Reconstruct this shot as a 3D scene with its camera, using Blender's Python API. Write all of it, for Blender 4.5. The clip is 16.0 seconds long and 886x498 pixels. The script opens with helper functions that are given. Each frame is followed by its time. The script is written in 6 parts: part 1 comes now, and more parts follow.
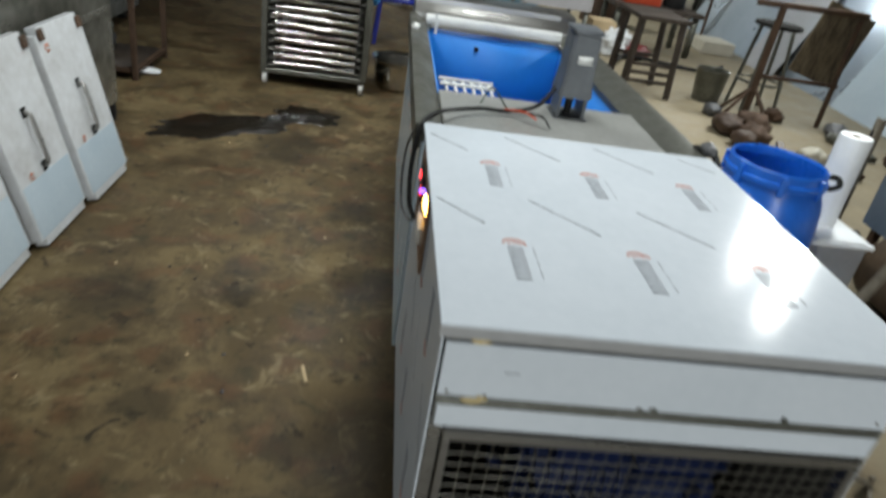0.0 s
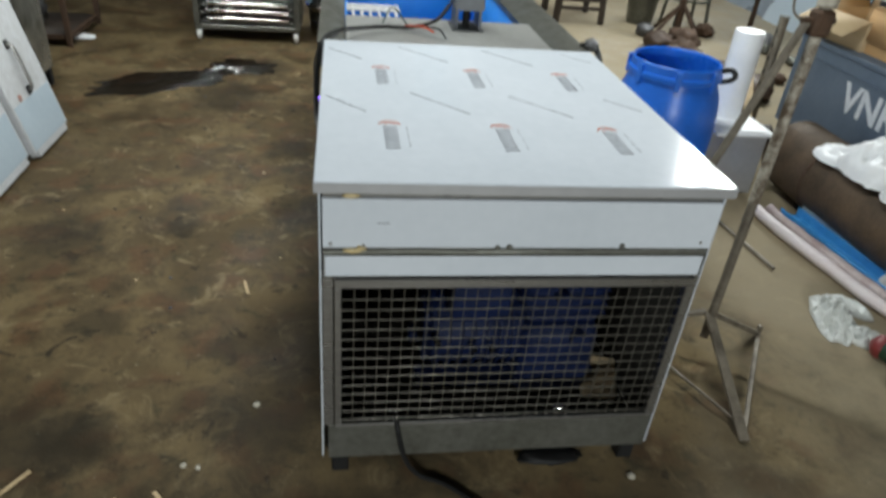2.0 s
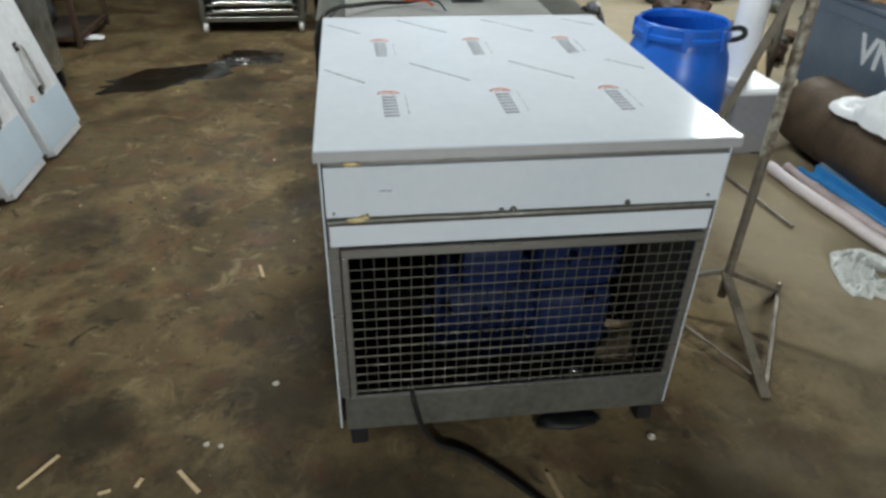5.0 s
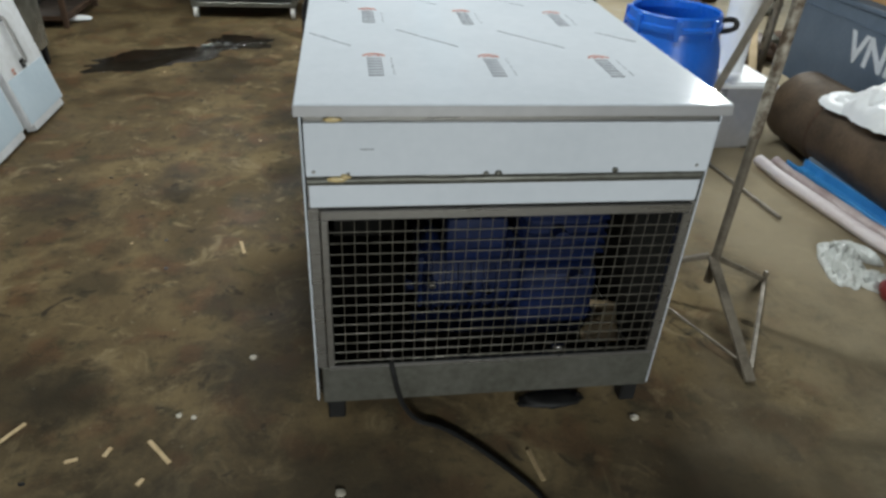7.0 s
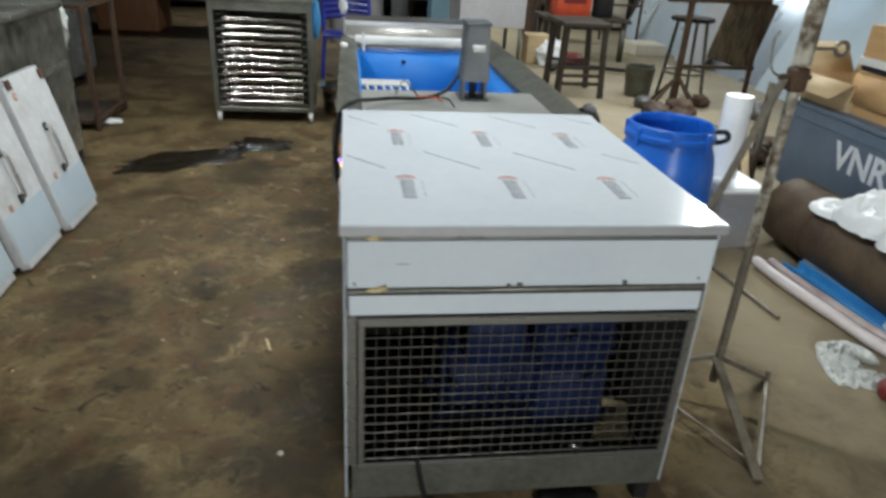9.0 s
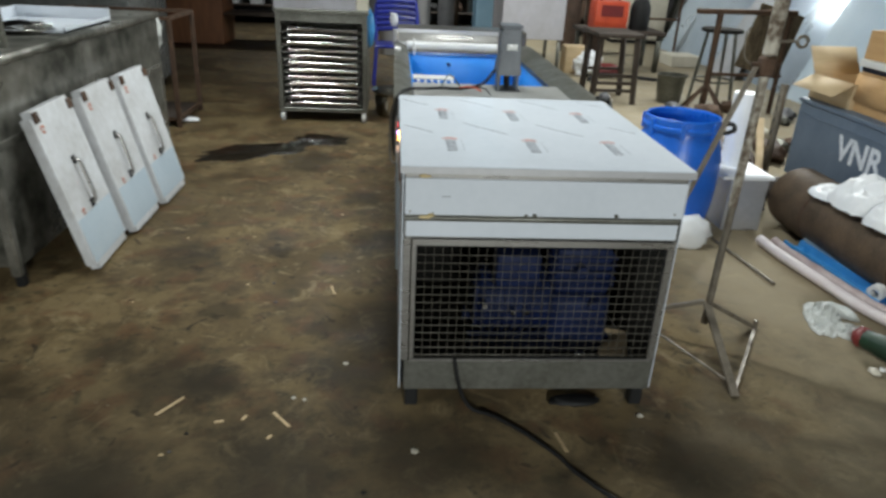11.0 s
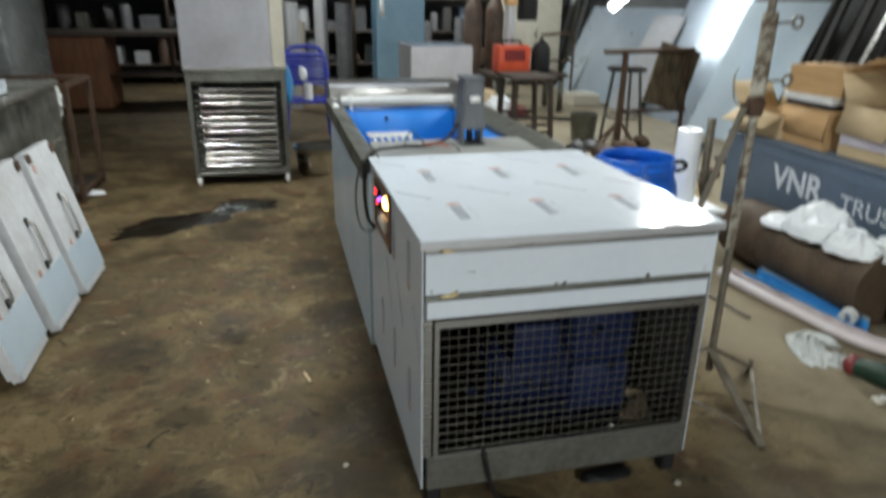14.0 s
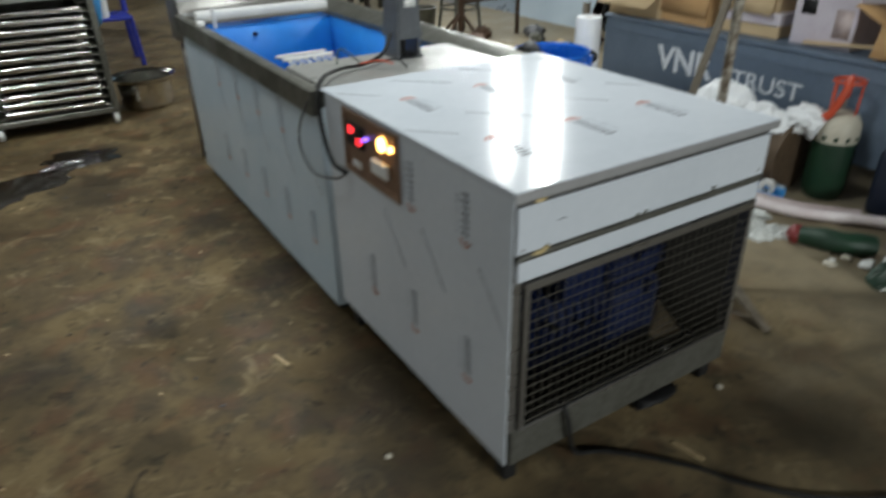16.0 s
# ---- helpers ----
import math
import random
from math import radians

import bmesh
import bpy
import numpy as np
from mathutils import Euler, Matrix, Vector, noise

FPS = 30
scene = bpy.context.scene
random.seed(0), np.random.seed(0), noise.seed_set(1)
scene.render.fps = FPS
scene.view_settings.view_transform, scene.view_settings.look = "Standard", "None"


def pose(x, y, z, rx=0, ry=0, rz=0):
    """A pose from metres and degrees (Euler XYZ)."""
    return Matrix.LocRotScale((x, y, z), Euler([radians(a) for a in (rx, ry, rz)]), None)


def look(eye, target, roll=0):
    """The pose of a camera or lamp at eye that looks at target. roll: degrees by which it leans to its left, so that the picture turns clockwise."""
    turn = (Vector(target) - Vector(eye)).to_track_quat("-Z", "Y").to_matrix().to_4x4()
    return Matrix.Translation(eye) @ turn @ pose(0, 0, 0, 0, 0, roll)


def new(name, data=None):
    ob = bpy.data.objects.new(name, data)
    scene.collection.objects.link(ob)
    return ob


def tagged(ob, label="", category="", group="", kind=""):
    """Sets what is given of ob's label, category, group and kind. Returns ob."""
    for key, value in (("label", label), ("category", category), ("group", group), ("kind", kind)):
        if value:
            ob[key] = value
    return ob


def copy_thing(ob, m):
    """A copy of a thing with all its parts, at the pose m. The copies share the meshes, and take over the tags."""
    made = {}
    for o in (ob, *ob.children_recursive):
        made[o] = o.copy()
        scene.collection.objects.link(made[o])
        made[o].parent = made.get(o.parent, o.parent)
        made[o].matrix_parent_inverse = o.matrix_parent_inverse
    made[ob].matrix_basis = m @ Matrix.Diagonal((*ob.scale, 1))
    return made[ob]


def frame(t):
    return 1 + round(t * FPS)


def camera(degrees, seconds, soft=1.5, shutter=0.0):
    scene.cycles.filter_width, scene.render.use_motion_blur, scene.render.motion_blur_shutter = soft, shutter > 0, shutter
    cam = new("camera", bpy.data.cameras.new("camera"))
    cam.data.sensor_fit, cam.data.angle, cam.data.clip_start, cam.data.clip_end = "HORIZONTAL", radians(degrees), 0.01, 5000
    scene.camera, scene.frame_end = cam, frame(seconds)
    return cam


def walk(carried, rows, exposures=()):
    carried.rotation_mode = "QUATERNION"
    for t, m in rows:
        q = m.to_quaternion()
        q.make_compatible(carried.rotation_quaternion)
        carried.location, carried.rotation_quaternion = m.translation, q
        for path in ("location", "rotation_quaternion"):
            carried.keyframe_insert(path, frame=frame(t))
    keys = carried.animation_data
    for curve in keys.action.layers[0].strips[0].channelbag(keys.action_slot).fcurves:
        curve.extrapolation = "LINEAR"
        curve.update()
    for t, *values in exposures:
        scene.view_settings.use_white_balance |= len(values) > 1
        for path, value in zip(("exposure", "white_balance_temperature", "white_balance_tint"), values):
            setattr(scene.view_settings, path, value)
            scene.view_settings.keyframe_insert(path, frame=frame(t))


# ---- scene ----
cam = camera(66.5, 16.0, soft=2.9, shutter=0.9)
PATH = [
    (0, (0.012, 0.01, 1.536), (0.247, 1.755, 0.586), 9.8),
    (0.5, (0.087, -0.158, 1.535), (0.242, 1.55, 0.506), 7.6),
    (1, (0.127, -0.299, 1.535), (0.238, 1.383, 0.458), 4.1),
    (1.5, (0.161, -0.319, 1.539), (0.437, 1.376, 0.514), 4.4),
    (2, (0.205, -0.292, 1.503), (0.507, 1.385, 0.455), 5.5),
    (2.5, (0.229, -0.292, 1.491), (0.502, 1.324, 0.345), 4.3),
    (3, (0.242, -0.33, 1.483), (0.614, 1.319, 0.414), 4.3),
    (3.5, (0.23, -0.342, 1.471), (0.561, 1.342, 0.445), 3.1),
    (4, (0.223, -0.325, 1.464), (0.555, 1.352, 0.426), 3.6),
    (4.2, (0.233, -0.315, 1.471), (0.552, 1.352, 0.414), 3.1),
    (6.3, (0.243, -0.332, 1.375), (0.414, 1.334, 0.281), 1.1),
    (6.5, (0.24, -0.305, 1.351), (0.442, 1.358, 0.258), 1.5),
    (7, (0.256, -0.338, 1.375), (0.526, 1.327, 0.3), 3.3),
    (7.5, (0.256, -0.332, 1.379), (0.534, 1.32, 0.287), 3.7),
    (8, (0.256, -0.358, 1.4), (0.532, 1.31, 0.332), 3.5),
    (8.5, (0.227, -0.399, 1.455), (0.545, 1.317, 0.477), 3.4),
    (9, (0.175, -0.434, 1.487), (0.449, 1.356, 0.637), 3.4),
    (9.2, (0.134, -0.441, 1.483), (0.419, 1.352, 0.644), 3.2),
    (11.3, (0.129, -1.031, 1.491), (0.24, 0.799, 0.692), 1.9),
    (11.5, (0.131, -1.031, 1.484), (0.218, 0.817, 0.723), 1.3),
    (12, (0.126, -1.075, 1.494), (0.192, 0.796, 0.792), 1.5),
    (12.5, (0.118, -1.079, 1.505), (0.231, 0.787, 0.794), 1.4),
    (13, (0.059, -0.984, 1.511), (0.204, 0.872, 0.78), 3.7),
    (13.5, (-0.089, -0.838, 1.521), (0.297, 1.031, 0.923), 1.5),
    (14, (-0.186, -0.699, 1.486), (0.263, 1.125, 0.8), 0.9),
    (14.5, (-0.261, -0.497, 1.441), (0.256, 1.232, 0.579), -3.3),
    (15, (-0.341, -0.324, 1.455), (0.312, 1.341, 0.559), -1.2),
    (15.5, (-0.509, -0.166, 1.47), (0.451, 1.356, 0.597), 2.0),
    (16, (-0.665, -0.098, 1.472), (0.265, 1.397, 0.524), -1.0),
]
walk(cam, [(t, look(eye, target, roll)) for t, eye, target, roll in PATH], [(0.0, -0.1), (1.2, 0.0), (9.2, 0.0), (11.3, 0.1), (13.0, 0.1), (13.6, 0.0), (14.5, 0.14), (15.1, -0.12), (15.5, -0.28), (16.0, -0.2)])

# ---- light ----
world = bpy.data.worlds.new("night")
world.use_nodes = True
world.node_tree.nodes["Background"].inputs[0].default_value = (0.5, 0.6, 0.8, 1)
world.node_tree.nodes["Background"].inputs[1].default_value = 0.02
scene.world = world


def area_lamp(at, aim, length, watts, colour=(0.915, 0.97, 0.955), roll=0.0):
    """An area lamp long along its own x, for fluorescent tubes and added fills."""
    data = bpy.data.lights.new("area_lamp", "AREA")
    data.shape, data.size, data.size_y = "RECTANGLE", length, 0.10
    data.energy, data.color = watts, colour
    ob = new("area_lamp", data)
    ob.matrix_world = look(at, aim, roll)
    return ob


LAMPS = [  # place, aim, length, watts, roll
    ((4.05, 6.05, 2.62), (1.2, 2.2, 0.4), 1.2, 62, 90),
    ((3.80, 5.00, 2.62), (1.2, 2.0, 0.4), 1.2, 52, 90),
    # unseen fills, added to brighten trolley, cabinet front and side, shelves and bin
    ((-0.95, 4.2, 3.3), (-0.75, 4.5, 0.0), 1.2, 54, 90),
    ((0.9, -3.85, 1.35), (0.6, 1.5, 0.9), 1.2, 124, 0),
    ((-3.9, -1.6, 1.8), (0.2, 2.6, 0.6), 1.2, 38, 0),
    ((-1.2, 11.2, 3.8), (0.4, 13.0, 1.2), 1.2, 150, 0),
    ((2.6, 11.3, 3.7), (2.8, 13.2, 1.2), 1.2, 200, 0),
    ((2.5, 6.5, 3.6), (2.2, 9.6, 0.6), 1.2, 90, 0),
]
for at, aim, length, watts, roll in LAMPS:
    area_lamp(at, aim, length, watts, roll=roll)
area_lamp((4.84, 8.40, 1.835), (0.0, 0.0, 0.6), 1.2, 26, roll=-46)
# the tube straight over the tank, slanting across it
over = area_lamp((0.55, 2.22, 3.4), (0.55, 2.22, 0.0), 1.2, 70)
over.matrix_world = pose(0.55, 2.22, 3.4, 0, 0, -41)


# ---- materials ----
def mat(name, col, col2=None, rough=0.5, metal=0.0, scale=4.0, fine=60.0, bump=0.15, spread=0.12, coat=0.0, stretch=(1, 1, 1), amount=0.5, spec=0.5):
    """A surface with two scales of colour change, uneven gloss and fine relief."""
    m = bpy.data.materials.new(name)
    m.use_nodes = True
    nt = m.node_tree
    p = nt.nodes["Principled BSDF"]
    tc = nt.nodes.new("ShaderNodeTexCoord")
    info = nt.nodes.new("ShaderNodeObjectInfo")
    add = nt.nodes.new("ShaderNodeVectorMath")
    add.operation = "MULTIPLY_ADD"
    add.inputs[1].default_value = stretch
    nt.links.new(tc.outputs["Object"], add.inputs[0])
    rnd = nt.nodes.new("ShaderNodeMath")
    rnd.operation = "MULTIPLY"
    rnd.inputs[1].default_value = 7.0
    nt.links.new(info.outputs["Random"], rnd.inputs[0])
    nt.links.new(rnd.outputs[0], add.inputs[2])
    n1, n2 = nt.nodes.new("ShaderNodeTexNoise"), nt.nodes.new("ShaderNodeTexNoise")
    n1.inputs["Scale"].default_value, n1.inputs["Detail"].default_value, n1.inputs["Roughness"].default_value = scale, 5, 0.62
    n2.inputs["Scale"].default_value, n2.inputs["Detail"].default_value = fine, 3
    for n in (n1, n2):
        nt.links.new(add.outputs[0], n.inputs["Vector"])
    mixf = nt.nodes.new("ShaderNodeMath")
    mixf.operation = "MULTIPLY_ADD"
    mixf.inputs[1].default_value = 0.4
    nt.links.new(n2.outputs["Fac"], mixf.inputs[0])
    nt.links.new(n1.outputs["Fac"], mixf.inputs[2])
    ramp = nt.nodes.new("ShaderNodeMapRange")
    ramp.inputs["From Min"].default_value, ramp.inputs["From Max"].default_value = 0.7 - amount * 0.4, 0.7 + amount * 0.4
    nt.links.new(mixf.outputs[0], ramp.inputs["Value"])
    mix = nt.nodes.new("ShaderNodeMix")
    mix.data_type = "RGBA"
    mix.inputs["A"].default_value = (*col, 1)
    mix.inputs["B"].default_value = (*(col2 or tuple(c * 0.75 for c in col)), 1)
    nt.links.new(ramp.outputs[0], mix.inputs["Factor"])
    nt.links.new(mix.outputs["Result"], p.inputs["Base Color"])
    rr = nt.nodes.new("ShaderNodeMapRange")
    rr.inputs["From Min"].default_value, rr.inputs["From Max"].default_value = 0.3, 0.7
    rr.inputs["To Min"].default_value, rr.inputs["To Max"].default_value = max(0.03, rough - spread), min(1, rough + spread)
    nt.links.new(n1.outputs["Fac"], rr.inputs["Value"])
    nt.links.new(rr.outputs[0], p.inputs["Roughness"])
    p.inputs["Metallic"].default_value = metal
    p.inputs["Coat Weight"].default_value = coat
    p.inputs["Specular IOR Level"].default_value = spec
    p.inputs["Coat Roughness"].default_value = 0.13
    if bump:
        b = nt.nodes.new("ShaderNodeBump")
        b.inputs["Strength"].default_value, b.inputs["Distance"].default_value = bump, 0.004
        nt.links.new(n2.outputs["Fac"], b.inputs["Height"])
        nt.links.new(b.outputs["Normal"], p.inputs["Normal"])
    return m


def floor_material():
    """Worn, oil-stained workshop concrete: brown grime in patches over grey-tan screed, dark drips, pale scuffs."""
    m = bpy.data.materials.new("stained_concrete")
    m.use_nodes = True
    nt = m.node_tree
    p = nt.nodes["Principled BSDF"]
    tc = nt.nodes.new("ShaderNodeTexCoord")

    def noise_node(scale, detail, rough, dist=0.0):
        n = nt.nodes.new("ShaderNodeTexNoise")
        n.inputs["Scale"].default_value, n.inputs["Detail"].default_value = scale, detail
        n.inputs["Roughness"].default_value, n.inputs["Distortion"].default_value = rough, dist
        nt.links.new(tc.outputs["Object"], n.inputs["Vector"])
        return n

    def band(n, lo, hi):
        r = nt.nodes.new("ShaderNodeMapRange")
        r.interpolation_type = "SMOOTHSTEP"
        r.inputs["From Min"].default_value, r.inputs["From Max"].default_value = lo, hi
        nt.links.new(n.outputs["Fac"], r.inputs["Value"])
        return r

    def mixed(a, colour, fac, strength):
        x = nt.nodes.new("ShaderNodeMix")
        x.data_type = "RGBA"
        if isinstance(a, tuple):
            x.inputs["A"].default_value = (*a, 1)
        else:
            nt.links.new(a, x.inputs["A"])
        x.inputs["B"].default_value = (*colour, 1)
        k = nt.nodes.new("ShaderNodeMath")
        k.operation = "MULTIPLY"
        k.inputs[1].default_value = strength
        nt.links.new(fac.outputs[0], k.inputs[0])
        nt.links.new(k.outputs[0], x.inputs["Factor"])
        return x.outputs["Result"]

    big, mid, small = noise_node(0.9, 6, 0.65, 0.4), noise_node(3.3, 7, 0.7, 0.3), noise_node(17, 6, 0.7)
    drips, flecks = noise_node(8.5, 4, 0.6, 0.8), noise_node(46, 2, 0.5)
    spots, grain, scuff = noise_node(6.5, 2, 0.5), noise_node(140, 3, 0.6), noise_node(5.2, 8, 0.75, 1.2)
    blotch = noise_node(11.0, 5, 0.6, 0.5)
    c = mixed((0.184, 0.133, 0.064), (0.074, 0.050, 0.023), band(big, 0.40, 0.60), 0.80)
    c = mixed(c, (0.056, 0.037, 0.017), band(mid, 0.44, 0.64), 0.88)
    c = mixed(c, (0.135, 0.066, 0.030), band(spots, 0.52, 0.66), 0.50)
    c = mixed(c, (0.040, 0.038, 0.020), band(blotch, 0.55, 0.68), 0.55)
    c = mixed(c, (0.290, 0.222, 0.120), band(scuff, 0.52, 0.68), 0.70)
    c = mixed(c, (0.024, 0.017, 0.011), band(small, 0.54, 0.68), 0.55)
    c = mixed(c, (0.016, 0.012, 0.008), band(drips, 0.63, 0.69), 0.70)
    c = mixed(c, (0.29, 0.24, 0.155), band(grain, 0.58, 0.74), 0.30)
    c = mixed(c, (0.36, 0.32, 0.23), band(flecks, 0.71, 0.75), 0.40)
    # dried oil stains, each with its own soft ragged edge
    warp, spread_ = noise_node(9, 4, 0.65), nt.nodes.new("ShaderNodeVectorMath")
    spread_.operation = "MULTIPLY_ADD"
    spread_.inputs[1].default_value = (0.22, 0.22, 0.0)
    nt.links.new(warp.outputs["Color"], spread_.inputs[0])
    nt.links.new(tc.outputs["Object"], spread_.inputs[2])
    for x, y, r in ((-0.60, 1.66, 0.13), (-0.52, 1.12, 0.15), (-0.16, 1.47, 0.10), (-0.45, 2.28, 0.12), (-0.95, 1.30, 0.16), (0.02, 2.45, 0.2), (0.25, 0.72, 0.26), (1.15, 0.62, 0.24), (-0.05, 3.1, 0.2), (-0.50, 3.90, 0.36), (-0.35, 4.5, 0.3), (0.02, 1.22, 0.30), (0.06, 1.55, 0.24), (-0.68, 1.12, 0.22), (-0.22, 0.62, 0.26), (-0.75, 0.55, 0.30), (-0.9, 2.2, 0.26)):
        near, soft_ = nt.nodes.new("ShaderNodeVectorMath"), nt.nodes.new("ShaderNodeMapRange")
        near.operation = "DISTANCE"
        near.inputs[1].default_value = (x + 0.11, y + 0.11, 0.0)
        nt.links.new(spread_.outputs[0], near.inputs[0])
        soft_.interpolation_type = "SMOOTHSTEP"
        soft_.inputs["From Min"].default_value, soft_.inputs["From Max"].default_value = r, r * 0.35
        nt.links.new(near.outputs["Value"], soft_.inputs["Value"])
        c = mixed(c, (0.022, 0.017, 0.010), soft_, 0.62)
    # paler screed on the drum's side: lamp brightness there put into the colour
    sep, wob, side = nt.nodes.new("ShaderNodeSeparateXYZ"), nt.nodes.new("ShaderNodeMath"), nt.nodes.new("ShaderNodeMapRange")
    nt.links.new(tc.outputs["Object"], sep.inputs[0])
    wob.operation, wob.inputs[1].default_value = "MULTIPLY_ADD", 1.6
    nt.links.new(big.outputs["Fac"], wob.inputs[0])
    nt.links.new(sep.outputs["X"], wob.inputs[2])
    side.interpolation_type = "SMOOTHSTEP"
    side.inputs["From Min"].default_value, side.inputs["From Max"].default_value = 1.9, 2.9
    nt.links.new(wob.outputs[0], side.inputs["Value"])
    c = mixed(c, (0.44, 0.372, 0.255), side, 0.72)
    # darker towards low y: oily patches, plus the dim near end put into the colour
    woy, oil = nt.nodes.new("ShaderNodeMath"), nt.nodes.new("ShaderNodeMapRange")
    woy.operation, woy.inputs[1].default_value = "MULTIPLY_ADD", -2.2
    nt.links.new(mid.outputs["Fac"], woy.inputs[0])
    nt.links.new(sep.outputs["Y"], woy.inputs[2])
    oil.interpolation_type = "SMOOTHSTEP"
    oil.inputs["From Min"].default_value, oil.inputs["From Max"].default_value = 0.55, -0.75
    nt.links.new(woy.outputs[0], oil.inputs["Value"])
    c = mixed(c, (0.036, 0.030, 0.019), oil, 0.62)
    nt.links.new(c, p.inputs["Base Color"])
    r = band(mid, 0.35, 0.7)
    r.inputs["To Min"].default_value, r.inputs["To Max"].default_value = 0.78, 0.45
    nt.links.new(r.outputs[0], p.inputs["Roughness"])
    p.inputs["Specular IOR Level"].default_value = 0.3
    for n, strength, distance in ((grain, 0.35, 0.003), (mid, 0.35, 0.012)):
        b = nt.nodes.new("ShaderNodeBump")
        b.inputs["Strength"].default_value, b.inputs["Distance"].default_value = strength, distance
        nt.links.new(n.outputs["Fac"], b.inputs["Height"])
        if p.inputs["Normal"].links:
            nt.links.new(p.inputs["Normal"].links[0].from_socket, b.inputs["Normal"])
        nt.links.new(b.outputs["Normal"], p.inputs["Normal"])
    return m


def glow(name, col, strength):
    m = bpy.data.materials.new(name)
    m.use_nodes = True
    p = m.node_tree.nodes["Principled BSDF"]
    p.inputs["Base Color"].default_value = (*col, 1)
    p.inputs["Emission Color"].default_value = (*col, 1)
    p.inputs["Emission Strength"].default_value = strength
    p.inputs["Roughness"].default_value = 0.2
    return m


M_FLOOR = floor_material()
M_FILM = mat("steel_under_milky_film", (0.67, 0.71, 0.765), (0.60, 0.645, 0.70), 0.55, 0.0, 1.6, 40, 0.02, 0.06, 0.75, spec=0.0)
M_FILM2 = mat("bluish_film_on_steel", (0.58, 0.67, 0.74), (0.50, 0.60, 0.68), 0.55, 0.0, 2.0, 45, 0.03, 0.08, 0.75, spec=0.0)
M_STEEL = mat("brushed_stainless", (0.46, 0.45, 0.43), (0.30, 0.29, 0.27), 0.32, 0.9, 3, 90, 0.12, 0.1, stretch=(1, 8, 8))
M_SHINY = mat("polished_stainless", (0.72, 0.71, 0.68), (0.55, 0.54, 0.52), 0.16, 1.0, 5, 70, 0.08, 0.06)
M_DULL = mat("smeared_dull_steel", (0.21, 0.21, 0.185), (0.10, 0.098, 0.08), 0.45, 0.6, 4, 50, 0.2, 0.15)
M_DECK = mat("smeared_deck_plate", (0.52, 0.52, 0.50), (0.36, 0.36, 0.34), 0.35, 0.45, 3, 60, 0.1, 0.12)
M_GRIME = mat("grimy_steel_sheet", (0.20, 0.20, 0.17), (0.07, 0.07, 0.055), 0.42, 0.6, 2.5, 30, 0.25, 0.15)
M_WIRE = mat("wire_rods", (0.145, 0.133, 0.108), (0.08, 0.072, 0.057), 0.42, 0.3, 20, 90, 0.1)
M_RUST = mat("rusty_iron", (0.115, 0.065, 0.038), (0.06, 0.038, 0.026), 0.75, 0.25, 7, 70, 0.5)
M_PIPE = mat("rusty_brown_pipe", (0.125, 0.082, 0.048), (0.060, 0.042, 0.027), 0.7, 0.15, 5, 55, 0.5)
M_STAND = mat("worn_mild_steel", (0.23, 0.20, 0.155), (0.12, 0.10, 0.075), 0.5, 0.35, 14, 90, 0.2)
M_BLACK = mat("black_rubber", (0.010, 0.010, 0.010), (0.018, 0.018, 0.018), 0.6, 0, 10, 80, 0.2, spec=0.25)
M_DARK = mat("dark_inside", (0.02, 0.02, 0.02), (0.035, 0.033, 0.03), 0.7, 0, 5, 40, 0.2)
# even near-black; inside the cabinet it stands in for shade
M_MATTBLACK = mat("matt_black", (0.018, 0.018, 0.017), (0.028, 0.026, 0.023), 0.85, 0, 5, 40, 0.2, spec=0.1)
M_COMP = mat("blue_cast_iron_paint", (0.005, 0.014, 0.062), (0.003, 0.008, 0.034), 0.62, 0.0, 9, 60, 0.25, 0.12, 0.0, spec=0.25)
M_BLUEPL = mat("blue_drum_plastic", (0.018, 0.165, 0.72), (0.014, 0.125, 0.58), 0.32, 0, 3, 60, 0.06, 0.08)
M_TANKBLUE = mat("bright_blue_lining", (0.012, 0.235, 0.72), (0.010, 0.195, 0.64), 0.6, 0, 3, 30, 0.08)
M_CHAIR = mat("blue_chair_plastic", (0.03, 0.045, 0.36), (0.02, 0.03, 0.26), 0.35, 0, 4, 60, 0.05)
M_WHITE = mat("white_plastic", (0.78, 0.78, 0.76), (0.66, 0.66, 0.64), 0.4, 0, 6, 50, 0.05)
M_CLOTH = mat("white_sheet_plastic", (0.86, 0.87, 0.88), (0.78, 0.80, 0.82), 0.45, 0, 7, 60, 0.2)
M_BENCH = mat("blue_grey_paint", (0.135, 0.178, 0.24), (0.105, 0.142, 0.195), 0.5, 0, 3, 40, 0.12)
M_LETTER = mat("white_lettering", (0.76, 0.79, 0.83), (0.62, 0.66, 0.71), 0.55, 0, 20, 90, 0.05)
M_CARD = mat("corrugated_cardboard", (0.54, 0.335, 0.155), (0.45, 0.27, 0.12), 0.8, 0, 4, 80, 0.15, stretch=(1, 1, 6))
M_CARD2 = mat("pale_cardboard", (0.60, 0.455, 0.275), (0.50, 0.375, 0.22), 0.8, 0, 4, 80, 0.15, stretch=(1, 1, 6))
M_PRINT = mat("printed_carton", (0.62, 0.58, 0.62), (0.52, 0.46, 0.52), 0.5, 0, 8, 60, 0.05)
M_INKBLUE = mat("blue_ink", (0.03, 0.10, 0.40), None, 0.5)
M_INK = mat("grey_film_ink", (0.25, 0.26, 0.29), (0.36, 0.38, 0.41), 0.8, 0, 12, 200, 0.0, spec=0.05)
M_INKFAINT = mat("faint_film_ink", (0.30, 0.32, 0.36), (0.44, 0.47, 0.52), 0.8, 0, 12, 200, 0.0, spec=0.05)
